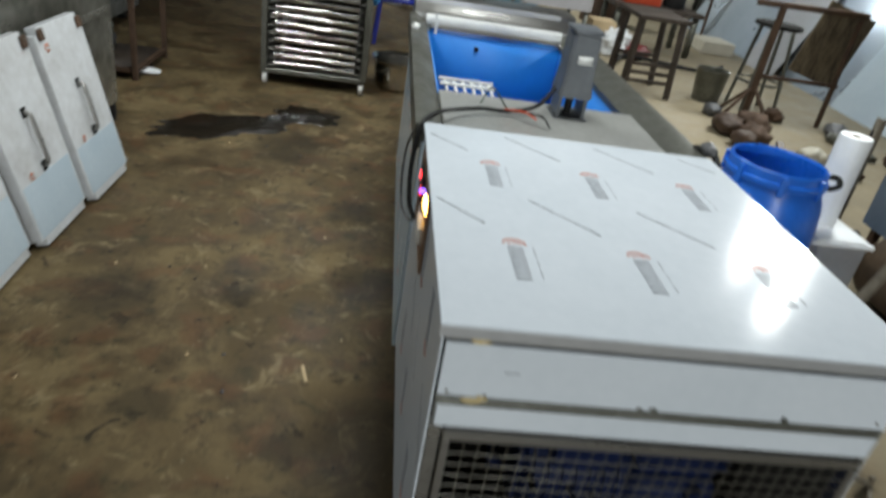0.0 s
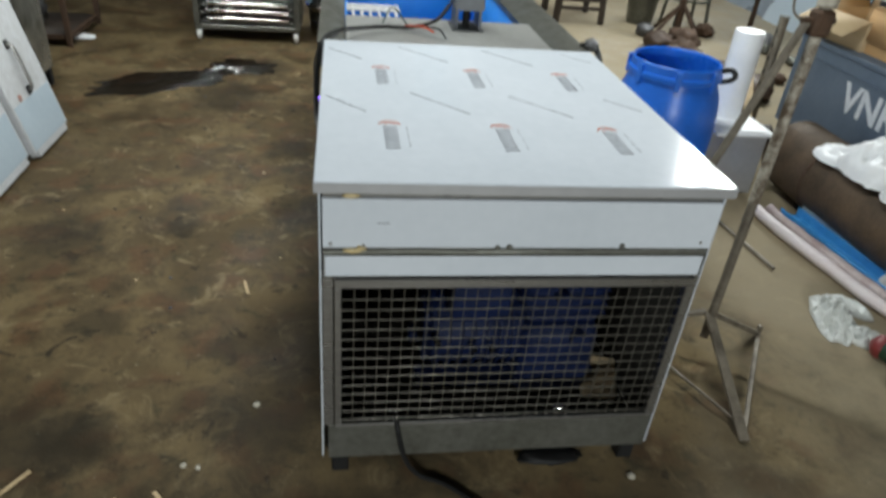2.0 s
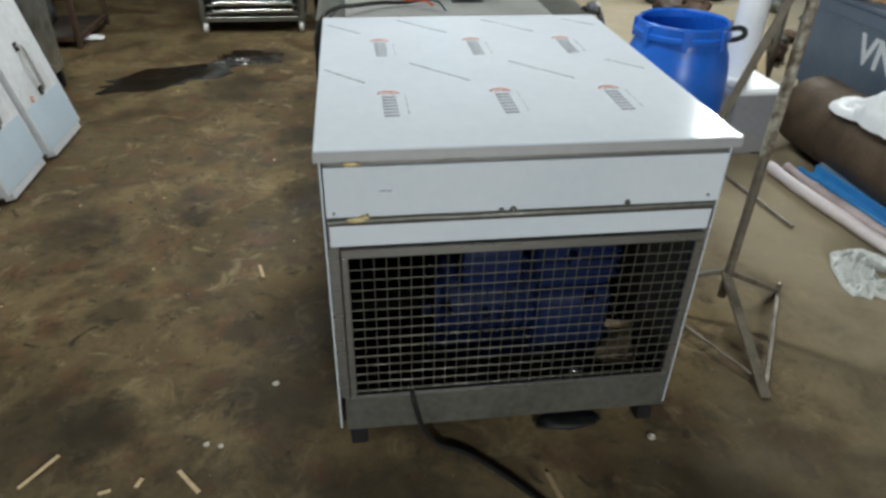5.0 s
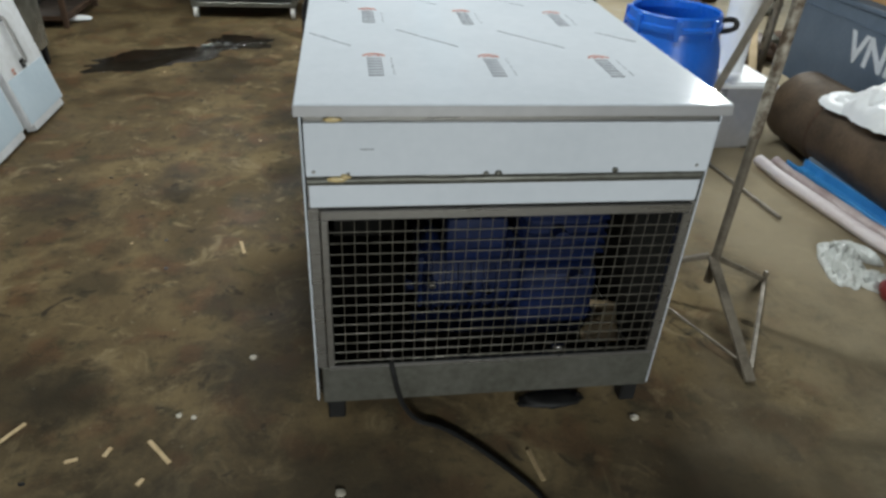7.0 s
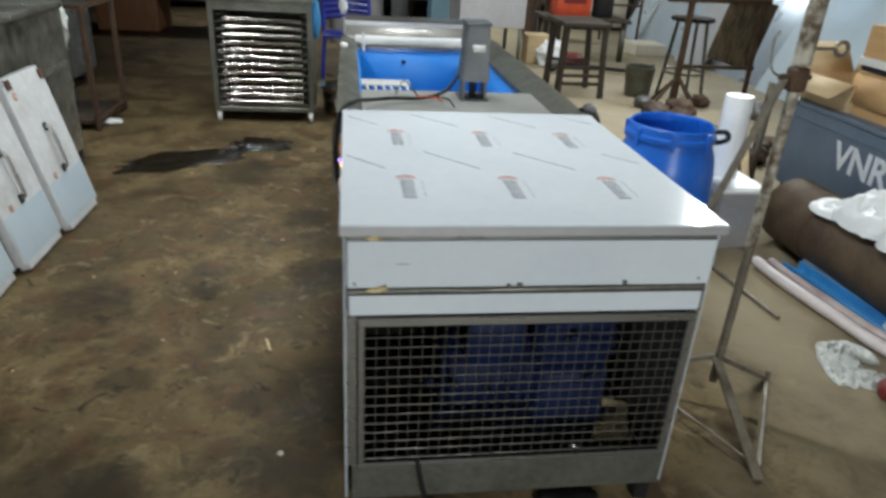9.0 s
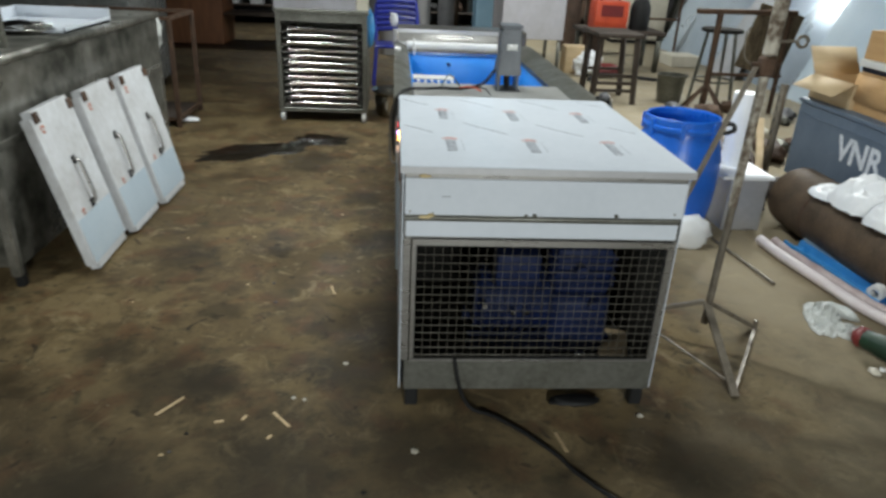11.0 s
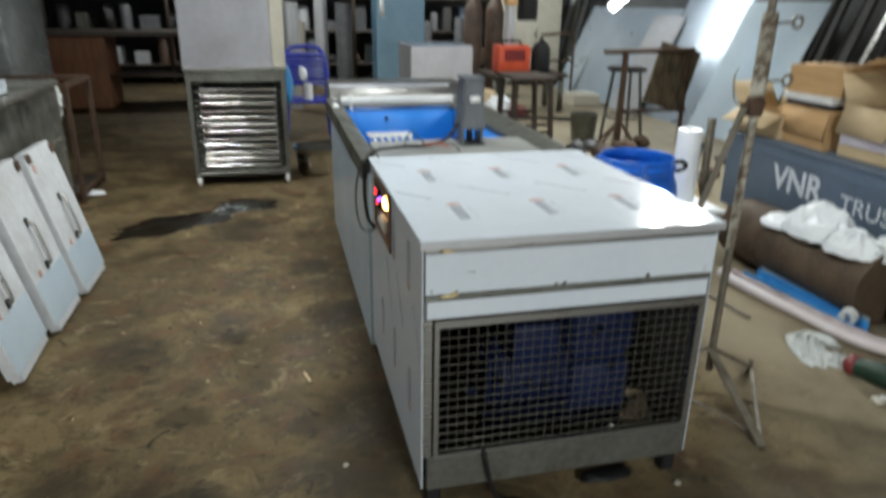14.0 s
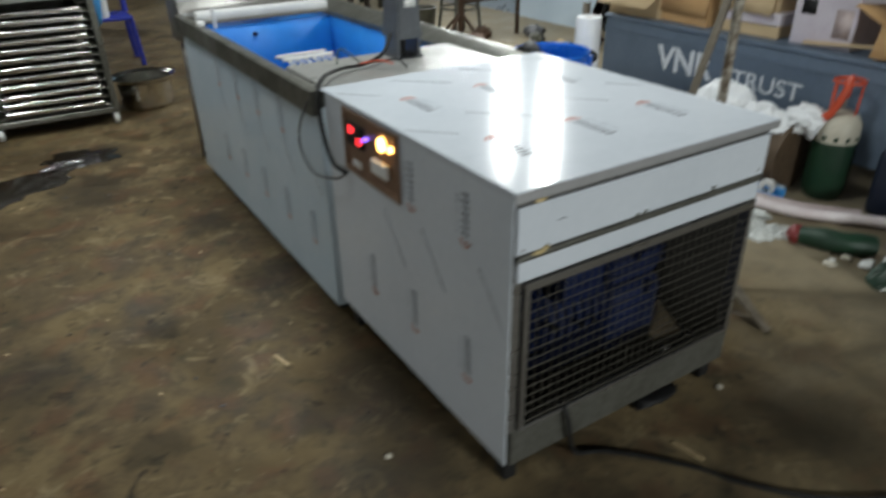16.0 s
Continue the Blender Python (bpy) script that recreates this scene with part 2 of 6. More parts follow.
M_INKDULL = mat("dull_red_film_ink", (0.58, 0.30, 0.22), (0.50, 0.24, 0.19), 0.8, 0, 40, 200, 0.0, spec=0.05)
M_TAPE = mat("yellow_tape", (0.62, 0.50, 0.26), (0.50, 0.38, 0.18), 0.3, 0, 30, 90, 0.2)
M_INKPALE = mat("pale_film_ink", (0.30, 0.32, 0.35), (0.56, 0.59, 0.63), 0.8, 0, 120, 300, 0.0, spec=0.05, amount=0.25)
M_INKRED = mat("orange_film_ink", (0.60, 0.25, 0.17), (0.48, 0.17, 0.12), 0.8, 0, 40, 200, 0.0, spec=0.05)
M_MOTOR = mat("grey_motor_paint", (0.13, 0.14, 0.155), (0.085, 0.092, 0.10), 0.45, 0.1, 5, 60, 0.12)
M_WOOD = mat("brown_wood", (0.16, 0.065, 0.025), (0.09, 0.035, 0.014), 0.55, 0, 3, 50, 0.15, stretch=(6, 6, 1))
M_PALEWOOD = mat("pale_raw_wood", (0.62, 0.47, 0.27), (0.45, 0.33, 0.18), 0.7, 0, 6, 90, 0.2, stretch=(6, 6, 1))
M_DARKWOOD = mat("dark_oily_wood", (0.06, 0.042, 0.03), (0.03, 0.022, 0.017), 0.6, 0, 4, 60, 0.25)
M_ORANGE = mat("orange_red_paint", (0.62, 0.09, 0.035), (0.48, 0.06, 0.025), 0.4, 0, 5, 50, 0.08)
M_GREEN = mat("dark_green_paint", (0.010, 0.042, 0.020), (0.006, 0.026, 0.013), 0.5, 0, 8, 60, 0.15)
M_CREAM = mat("cream_paint", (0.55, 0.51, 0.42), (0.44, 0.41, 0.33), 0.5, 0, 6, 50, 0.1)
M_PINK = mat("pinkish_foam_tube", (0.56, 0.48, 0.47), (0.38, 0.29, 0.28), 0.45, 0, 9, 70, 0.25)
M_FOAM = mat("white_pink_foam", (0.74, 0.68, 0.68), (0.64, 0.55, 0.55), 0.55, 0, 6, 70, 0.2)
M_MAROON = mat("maroon_plastic", (0.20, 0.03, 0.03), (0.14, 0.02, 0.02), 0.4, 0, 6, 50, 0.1)
M_NAVY = mat("navy_can_plastic", (0.008, 0.012, 0.026), (0.012, 0.018, 0.034), 0.4, 0, 5, 50, 0.1)
M_SKYBLUE = mat("sky_blue_sheet", (0.06, 0.31, 0.66), (0.045, 0.24, 0.55), 0.35, 0, 5, 50, 0.05)
M_SHEET = mat("pale_blue_sheet_metal", (0.42, 0.48, 0.54), (0.34, 0.40, 0.46), 0.35, 0.5, 1.5, 40, 0.05)
M_SHEET2 = mat("grey_sheet_metal", (0.50, 0.50, 0.51), (0.40, 0.40, 0.41), 0.42, 0.45, 1.5, 30, 0.08)
M_COLUMN = mat("blue_column_paint", (0.22, 0.36, 0.47), (0.16, 0.28, 0.38), 0.45, 0, 1.5, 30, 0.08)
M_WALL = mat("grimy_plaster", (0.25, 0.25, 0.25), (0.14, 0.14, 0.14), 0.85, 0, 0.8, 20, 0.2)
M_DARKWALL = mat("dark_plaster", (0.06, 0.06, 0.06), (0.035, 0.035, 0.037), 0.85, 0, 0.8, 20, 0.2)
M_CEIL = mat("sooty_roof_sheet", (0.10, 0.10, 0.10), (0.06, 0.06, 0.06), 0.8, 0, 0.8, 20, 0.2)
M_WRAP = mat("dusty_plastic_wrap", (0.17, 0.175, 0.175), (0.05, 0.056, 0.052), 0.3, 0.1, 1.8, 14, 0.5, 0.15)
M_TABLE = mat("greasy_sheet_steel", (0.36, 0.35, 0.31), (0.045, 0.046, 0.036), 0.34, 0.65, 1.5, 9, 0.3, 0.16, amount=0.36)
M_SMEAR = mat("film_with_grease_smears", (0.74, 0.76, 0.79), (0.52, 0.52, 0.52), 0.5, 0.0, 3.2, 30, 0.06, 0.1, 0.35, amount=0.55)
M_PLATE = mat("pale_smeared_sheet", (0.58, 0.57, 0.61), (0.46, 0.45, 0.47), 0.42, 0.25, 2.2, 18, 0.08, 0.12)
M_FLAKE = mat("flaking_cream_paint", (0.50, 0.46, 0.38), (0.12, 0.085, 0.055), 0.65, 0.1, 16, 50, 0.5, amount=0.3)
M_OLDBOARD = mat("weathered_board", (0.20, 0.155, 0.095), (0.055, 0.042, 0.028), 0.75, 0, 5, 40, 0.3, stretch=(4, 4, 1))
M_HAZE = mat("translucent_poly_bag", (0.66, 0.68, 0.66), (0.46, 0.47, 0.44), 0.35, 0, 9, 50, 0.3)
M_BROWNCLUT = mat("brown_clutter", (0.10, 0.06, 0.04), (0.05, 0.03, 0.02), 0.6, 0, 6, 50, 0.3)
M_GREYCLUT = mat("grey_clutter", (0.14, 0.14, 0.145), (0.08, 0.08, 0.085), 0.5, 0.3, 6, 50, 0.2)
M_COPPERBOX = mat("brown_panel_frame", (0.28, 0.17, 0.11), (0.20, 0.12, 0.08), 0.4, 0.4, 8, 60, 0.1)
M_WATER = mat("oily_puddle", (0.014, 0.011, 0.008), (0.022, 0.017, 0.011), 0.22, 0, 5, 30, 0.05, 0.06)
G_AMBER = glow("amber_lamp", (1.0, 0.52, 0.12), 14)
G_RED = glow("red_digits", (1.0, 0.04, 0.05), 5)
G_VIOLET = glow("violet_lamp", (0.25, 0.12, 1.0), 3)
G_TUBE = glow("fluorescent_tube", (0.95, 0.98, 1.0), 12)


# ---- building blocks ----
def boxm(x0, x1, y0, y1, z0, z1, bev=0.0, seg=1):
    bm = bmesh.new()
    vs = [bm.verts.new((x, y, z)) for x in (x0, x1) for y in (y0, y1) for z in (z0, z1)]
    for f in ((0, 1, 3, 2), (4, 6, 7, 5), (0, 4, 5, 1), (2, 3, 7, 6), (0, 2, 6, 4), (1, 5, 7, 3)):
        bm.faces.new([vs[i] for i in f])
    if bev:
        bmesh.ops.bevel(bm, geom=bm.edges[:], offset=bev, segments=seg, affect="EDGES", profile=0.5)
    return bm


def join(*parts):
    """One bmesh out of several."""
    out = bmesh.new()
    for b in parts:
        me = bpy.data.meshes.new("tmp")
        b.to_mesh(me)
        b.free()
        out.from_mesh(me)
        bpy.data.meshes.remove(me)
    return out


def lathe(profile, at=(0, 0, 0), seg=32):
    """A turned form: profile of (radius, height), about the upright axis."""
    bm = bmesh.new()
    rings = []
    for r, z in profile:
        if r < 1e-5:
            rings.append([bm.verts.new((at[0], at[1], at[2] + z))])
        else:
            rings.append([bm.verts.new((at[0] + r * math.cos(a), at[1] + r * math.sin(a), at[2] + z)) for a in [2 * math.pi * i / seg for i in range(seg)]])
    for a, b in zip(rings, rings[1:]):
        for i in range(seg):
            k = (i + 1) % seg
            if len(a) == 1 and len(b) > 1:
                bm.faces.new((a[0], b[k], b[i]))
            elif len(b) == 1 and len(a) > 1:
                bm.faces.new((a[i], a[k], b[0]))
            elif len(a) > 1:
                bm.faces.new((a[i], a[k], b[k], b[i]))
    bmesh.ops.recalc_face_normals(bm, faces=bm.faces[:])
    return bm


def smooth_line(pts, n=6):
    """Points on a smooth curve through pts."""
    p = [Vector(q) for q in pts]
    p = [2 * p[0] - p[1]] + p + [2 * p[-1] - p[-2]]
    out = []
    for i in range(1, len(p) - 2):
        for k in range(n):
            t = k / n
            out.append(0.5 * (2 * p[i] + (p[i + 1] - p[i - 1]) * t + (2 * p[i - 1] - 5 * p[i] + 4 * p[i + 1] - p[i + 2]) * t * t
                              + (3 * p[i] - 3 * p[i + 1] + p[i + 2] - p[i - 1]) * t ** 3))
    out.append(p[-2])
    return out


def tube(pts, r, seg=10, curve=0, wob=0.0):
    """A round bar, hose or cable along pts, with closed ends."""
    line = smooth_line(pts, curve) if curve else [Vector(q) for q in pts]
    bm = bmesh.new()
    rings, up = [], Vector((0, 0, 1))
    for i, p in enumerate(line):
        d = (line[min(i + 1, len(line) - 1)] - line[max(i - 1, 0)]).normalized()
        a = d.cross(up if abs(d.dot(up)) < 0.95 else Vector((1, 0, 0))).normalized()
        b = a.cross(d)
        rr = r * (1 + wob * noise.noise(p * 9))
        rings.append([bm.verts.new(p + rr * (math.cos(t) * a + math.sin(t) * b)) for t in [2 * math.pi * k / seg for k in range(seg)]])
    for a, b in zip(rings, rings[1:]):
        for k in range(seg):
            bm.faces.new((a[k], a[(k + 1) % seg], b[(k + 1) % seg], b[k]))
    bm.faces.new(rings[0][::-1]), bm.faces.new(rings[-1])
    bmesh.ops.recalc_face_normals(bm, faces=bm.faces[:])
    return bm


def bar(a, b, w, h=None, twist=0.0):
    """A square or flat bar from a to b."""
    a, b = Vector(a), Vector(b)
    d = b - a
    bm = boxm(-w / 2, w / 2, -(h or w) / 2, (h or w) / 2, 0, d.length, min(w, h or w) * 0.12)
    bm.transform(Matrix.Translation(a) @ d.to_track_quat("Z", "Y").to_matrix().to_4x4() @ Matrix.Rotation(twist, 4, "Z"))
    return bm


def lump(at, size, seed=0, rough=0.25, freq=3.0, sub=4, floor=None, fold=0.0):
    """A crumpled, uneven heap."""
    bm = bmesh.new()
    bmesh.ops.create_icosphere(bm, subdivisions=sub, radius=1)
    off = Vector((seed * 3.7, seed * 1.9, seed * 5.3))
    for v in bm.verts:
        d = v.co.normalized()
        k = 1 + rough * noise.fractal(d * freq + off, 1.0, 2.0, 4)
        if fold:
            k += fold * (abs(noise.noise(d * freq * 1.3 + off)) - 0.25)
        v.co = Vector((d.x * size[0], d.y * size[1], d.z * size[2])) * k + Vector(at)
        if floor is not None and v.co.z < floor:
            v.co.z = floor
    return bm


def drape(at, size, seed=0, folds=0.5, freq=2.2, n=44, turn=0.0):
    """Crumpled sheeting: a heap with sharp folds and a ragged edge."""
    bm = bmesh.new()
    off = Vector((seed * 3.1, seed * 1.7, seed * 0.9))
    spin = Matrix.Rotation(math.radians(turn), 3, "Z")
    rows = []
    for j in range(n + 1):
        rows.append([])
        for i in range(n + 1):
            u, v = 2 * i / n - 1, 2 * j / n - 1
            u, v = u * math.sqrt(1 - v * v / 2), v * math.sqrt(1 - u * u / 2)
            q = Vector((u * freq, v * freq, 0)) + off
            k = 1 + 0.22 * noise.noise(q * 0.8)
            r = min(1.0, u * u + v * v)
            ridge = 1 - 2 * abs(noise.noise(q)) + 0.5 * (1 - 2 * abs(noise.noise(q * 2.3)))
            z = size[2] * math.sqrt(1 - r) * (0.75 + folds * (ridge - 0.6)) + size[2] * 0.10 * abs(noise.noise(q * 3))
            p = spin @ Vector((u * size[0] * k, v * size[1] * k, 0))
            rows[-1].append(bm.verts.new((at[0] + p.x, at[1] + p.y, at[2] + max(0.0, z))))
    for a, b in zip(rows, rows[1:]):
        for i in range(n):
            bm.faces.new((a[i], a[i + 1], b[i + 1], b[i]))
    bmesh.ops.recalc_face_normals(bm, faces=bm.faces[:])
    if bm.faces[len(bm.faces) // 2].normal.z < 0:
        bmesh.ops.reverse_faces(bm, faces=bm.faces[:])
    bmesh.ops.solidify(bm, geom=bm.faces[:], thickness=0.002)
    bmesh.ops.recalc_face_normals(bm, faces=bm.faces[:])
    return bm


def part(name, bm, material, parent=None, label="", sharp=0.6):
    """Links a bmesh as ONE mesh object under a thing or a part."""
    for f in bm.faces:
        f.smooth = True
    for e in bm.edges:
        e.smooth = not (len(e.link_faces) == 2 and e.calc_face_angle(0) > sharp)
    me = bpy.data.meshes.new(name)
    bm.to_mesh(me)
    bm.free()
    me.materials.append(material)
    ob = new(name, me)
    if parent is not None:
        ob.parent = parent
        if parent.type == "EMPTY":
            ob.matrix_parent_inverse = Matrix.Translation(-parent.location)
    if label:
        ob["label"] = label
    return ob


def twin(ob, offset):
    """A like piece beside ob, on the same mesh and under the same parent."""
    c = ob.copy()
    c.location = ob.location + Vector(offset)
    scene.collection.objects.link(c)
    return c


def thing(name, label, category, at=(0, 0, 0), group="", kind=""):
    ob = new(name)
    ob.empty_display_size = 0.1
    ob.location = at
    return tagged(ob, label, category, group, kind)


def single(name, bm, material, label, category, group="", kind=""):
    """A thing of one mesh."""
    return tagged(part(name, bm, material), label, category, group, kind)


# ---- the hall ----
X0, X1, Y0, Y1, ZC = -6.0, 6.0, -4.0, 14.5, 4.6
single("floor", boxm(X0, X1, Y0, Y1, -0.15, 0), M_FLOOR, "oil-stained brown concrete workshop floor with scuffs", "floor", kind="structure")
# west and north walls take a darker plaster than east and south
single("wall_west", boxm(X0 - 0.2, X0, Y0, Y1, 0, ZC), M_DARKWALL, "dark grey plaster wall of the workshop", "wall", kind="structure")
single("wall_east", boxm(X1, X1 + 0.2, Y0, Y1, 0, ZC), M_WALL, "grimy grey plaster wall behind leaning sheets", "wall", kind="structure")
single("wall_north", boxm(X0 - 0.2, X1 + 0.2, Y1, Y1 + 0.2, 0, ZC), M_DARKWALL, "dark grey plaster end wall of the workshop", "wall", kind="structure")
single("wall_south", boxm(X0 - 0.2, X1 + 0.2, Y0 - 0.2, Y0, 0, ZC), M_WALL, "grimy grey plaster wall of the workshop", "wall", kind="structure")
single("ceiling", boxm(X0 - 0.2, X1 + 0.2, Y0 - 0.2, Y1 + 0.2, ZC, ZC + 0.15), M_CEIL, "dark sooty roof sheeting", "ceiling", kind="structure")


# ---- the refrigeration cabinet ----
CX0, CX1, CY0, CY1, CZ = 0.165, 1.047, 0.935, 1.955, 0.90


def flat_poly(pts, height, to_world):
    """A thin printed patch from a plane outline."""
    bm = bmesh.new()
    lo = [bm.verts.new((x, y, 0)) for x, y in pts]
    hi = [bm.verts.new((x, y, height)) for x, y in pts]
    bm.faces.new(lo[::-1]), bm.faces.new(hi)
    for i in range(len(pts)):
        k = (i + 1) % len(pts)
        bm.faces.new((lo[i], lo[k], hi[k], hi[i]))
    bm.transform(to_world)
    return bm


def arc_band(r0, r1, a0, a1, n=10, at=(0, 0)):
    ang = [math.radians(a0 + (a1 - a0) * i / n) for i in range(n + 1)]
    return [(at[0] + r1 * math.cos(a), at[1] + r1 * math.sin(a)) for a in ang] + [(at[0] + r0 * math.cos(a), at[1] + r0 * math.sin(a)) for a in ang[::-1]]


def film_mark(parent, m, k=1.0, ink=M_INK, red=M_INKRED):
    """A film print: orange double arc over a column of plain grey strokes and a faint side line."""
    part("printed_arc", flat_poly(arc_band(0.021 * k, 0.026 * k, 10, 170), 0.0006, m), red, parent)
    part("printed_arc", flat_poly(arc_band(0.010 * k, 0.014 * k, 10, 170), 0.0006, m), red, parent)
    for x0, x1, y0, y1 in [(-0.016, 0.016, -0.019 - 0.0185 * i, -0.0105 - 0.0185 * i) for i in range(7)]:
        part("printed_bar", flat_poly([(x0 * k, y0 * k), (x1 * k, y0 * k), (x1 * k, y1 * k), (x0 * k, y1 * k)], 0.0006, m), ink, parent)
    for y0, y1 in ((-0.12, -0.088), (-0.078, -0.052), (-0.042, -0.006)):
        part("printed_line", flat_poly([(0.036 * k, y0 * k), (0.0385 * k, y0 * k), (0.0385 * k, y1 * k), (0.036 * k, y1 * k)], 0.0006, m), M_INKPALE, parent)


def film_line(parent, m, length):
    """A thin line of small grey print, as films carry between the marks."""
    part("printed_line", flat_poly([(0, -0.0028), (length, -0.0028), (length, 0.0028), (0, 0.0028)], 0.0006, m), M_INKPALE, parent)


cab = thing("refrigeration_cabinet", "stainless refrigeration cabinet in printed protective film, wire grille front", "cabinet", (0.6, 1.45, 0))
lid = part("top_panel", join(boxm(CX0 - 0.012, CX1 + 0.012, CY0 - 0.012, CY1, CZ - 0.006, CZ, 0.002),
                             boxm(CX0 - 0.012, CX1 + 0.012, CY0 - 0.012, CY0 - 0.006, CZ - 0.026, CZ - 0.006, 0.001)), M_FILM, cab, "film-covered steel top with a folded lip")
part("top_lip_trim", boxm(CX0 - 0.013, CX1 + 0.013, CY0 - 0.015, CY0 - 0.012, CZ - 0.025, CZ - 0.003, 0.001), M_SHEET2, cab)
part("side_panel", boxm(CX0 - 0.004, CX0, CY0 + 0.004, CY1 - 0.01, 0.098, CZ - 0.008, 0.001), M_FILM, cab, "film-covered steel side panel")
part("side_panel", boxm(CX1, CX1 + 0.004, CY0 + 0.004, CY1 - 0.01, 0.098, CZ - 0.008, 0.001), M_FILM, cab, "film-covered steel side panel")
# back, added liners and base near-black: the shade behind the grille as colour
part("back_panel", boxm(CX0 + 0.002, CX1 - 0.002, CY1 - 0.012, CY1 - 0.008, 0.098, CZ - 0.01), M_MATTBLACK, cab)
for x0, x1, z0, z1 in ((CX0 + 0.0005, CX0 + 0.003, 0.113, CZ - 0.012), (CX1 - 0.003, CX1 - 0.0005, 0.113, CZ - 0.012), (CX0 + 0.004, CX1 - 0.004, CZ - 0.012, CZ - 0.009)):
    part("inner_liner", boxm(x0, x1, CY0 + 0.032, CY1 - 0.014, z0, z1), M_MATTBLACK, cab)
part("base_plate", boxm(CX0 + 0.004, CX1 - 0.004, CY0 + 0.03, CY1 - 0.014, 0.10, 0.112), M_MATTBLACK, cab)
part("front_panel", boxm(CX0 + 0.004, CX1 - 0.004, CY0 - 0.004, CY0 + 0.004, 0.741, 0.858, 0.0012), M_FILM, cab, "film-covered upper front panel")
part("front_rail", boxm(CX0 + 0.008, CX1 - 0.012, CY0 - 0.006, CY0 + 0.004, 0.669, 0.724, 0.0015), M_FILM, cab, "narrow film-covered front rail")
# torn edge of tape along the joint
bmj = bmesh.new()
random.seed(4)
row = []
for i in range(40):
    x = CX0 + 0.006 + (CX1 - CX0 - 0.016) * i / 39
    top = 0.738 + 0.004 * noise.noise(Vector((x * 9, 0, 0))) + random.uniform(-0.0012, 0.0012) + 0.006 * max(0, (x - 0.6) * 1.2)
    row.append((bmj.verts.new((x, CY0 - 0.0065, 0.722)), bmj.verts.new((x, CY0 - 0.0065, top)), bmj.verts.new((x, CY0 + 0.003, 0.722)), bmj.verts.new((x, CY0 + 0.003, top))))
for a, b in zip(row, row[1:]):
    for f in ((a[0], b[0], b[1], a[1]), (a[1], b[1], b[3], a[3]), (a[3], b[3], b[2], a[2]), (a[2], b[2], b[0], a[0])):
        bmj.faces.new(f)
part("joint_strip", bmj, M_DULL, cab, "greasy sealed joint")
part("inner_frame", join(boxm(CX0 + 0.004, CX1 - 0.004, CY0 + 0.006, CY0 + 0.012, 0.64, 0.87), boxm(CX0 + 0.001, CX0 + 0.026, CY0 + 0.001, CY0 + 0.03, 0.21, 0.665, 0.002),
                         boxm(CX1 - 0.02, CX1 - 0.001, CY0 + 0.001, CY0 + 0.03, 0.21, 0.665, 0.002)), M_STEEL, cab)
part("kick_panel", boxm(CX0 + 0.012, CX1 - 0.004, CY0 - 0.002, CY0 + 0.028, 0.094, 0.212, 0.003), M_DULL, cab, "dull unfilmed kick panel")
GX0, GX1, GZ0, GZ1 = 0.193, 1.03, 0.213, 0.664
grille = part("grille", join(boxm(GX0, GX1, CY0 - 0.012, CY0 - 0.004, 0.640, GZ1, 0.002), boxm(GX0, GX0 + 0.016, CY0 - 0.0115, CY0 - 0.004, GZ0 + 0.012, 0.640, 0.002),
                             boxm(GX1 - 0.016, GX1, CY0 - 0.0115, CY0 - 0.004, GZ0 + 0.012, 0.640, 0.002), boxm(GX0, GX1, CY0 - 0.012, CY0 - 0.004, GZ0, GZ0 + 0.012, 0.002)), M_STEEL, cab, "steel angle frame of the wire grille")
nx, nz = 29, 15
wz = part("wire", tube([(0, 0, GZ0), (0, 0, GZ1 - 0.02)], 0.0011, 6), M_WIRE, grille)
wz.location = (GX0 + 0.016 + (GX1 - GX0 - 0.032) / nx, CY0 - 0.0075, 0)
for i in range(2, nx):
    twin(wz, ((GX1 - GX0 - 0.032) / nx * (i - 1), random.uniform(-0.0006, 0.0006), 0))
wx = part("wire", tube([(GX0 + 0.01, 0, 0), (GX1 - 0.01, 0, 0)], 0.0013, 6), M_WIRE, grille)
wx.location = (0, CY0 - 0.0105, GZ0 + (GZ1 - 0.026 - GZ0) / nz)
for i in range(2, nz):
    twin(wx, (0, 0, (GZ1 - 0.026 - GZ0) / nz * (i - 1)))
for x in (CX0 + 0.020, CX1 - 0.048):
    for y in (CY0 + 0.033, CY1 - 0.08):
        part("foot", boxm(x, x + 0.045, y, y + 0.045, 0, 0.1, 0.004), M_BLACK, cab, "black rubber foot")
for x, z in ((CX0 + 0.02, 0.752), (CX0 + 0.09, 0.747), (CX1 - 0.03, 0.757)):
    b = lathe([(0, 0.003), (0.003, 0.003), (0.004, 0)], seg=8)
    b.transform(pose(x, CY0 - 0.004, z, 90, 0, 0))
    part("screw", b, M_STEEL, cab)
for x, w in ((CX0 + 0.095, 0.028),):
    part("scuff", boxm(x + 0.02, x + 0.02 + w, CY0 - 0.0046, CY0 - 0.004, 0.800, 0.803), M_INKPALE, cab)
for x, z, w in ((0.232, 0.735, 0.022), (0.250, 0.741, 0.012), (0.228, 0.866, 0.020), (0.545, 0.744, 0.006), (0.572, 0.745, 0.008), (0.83, 0.749, 0.007)):
    part("tape_scrap", lump((x, CY0 - 0.006, z), (w, 0.004, 0.006), int(x * 100), 0.4, 2.4, 2), M_TAPE if x < 0.3 else M_DULL, cab)
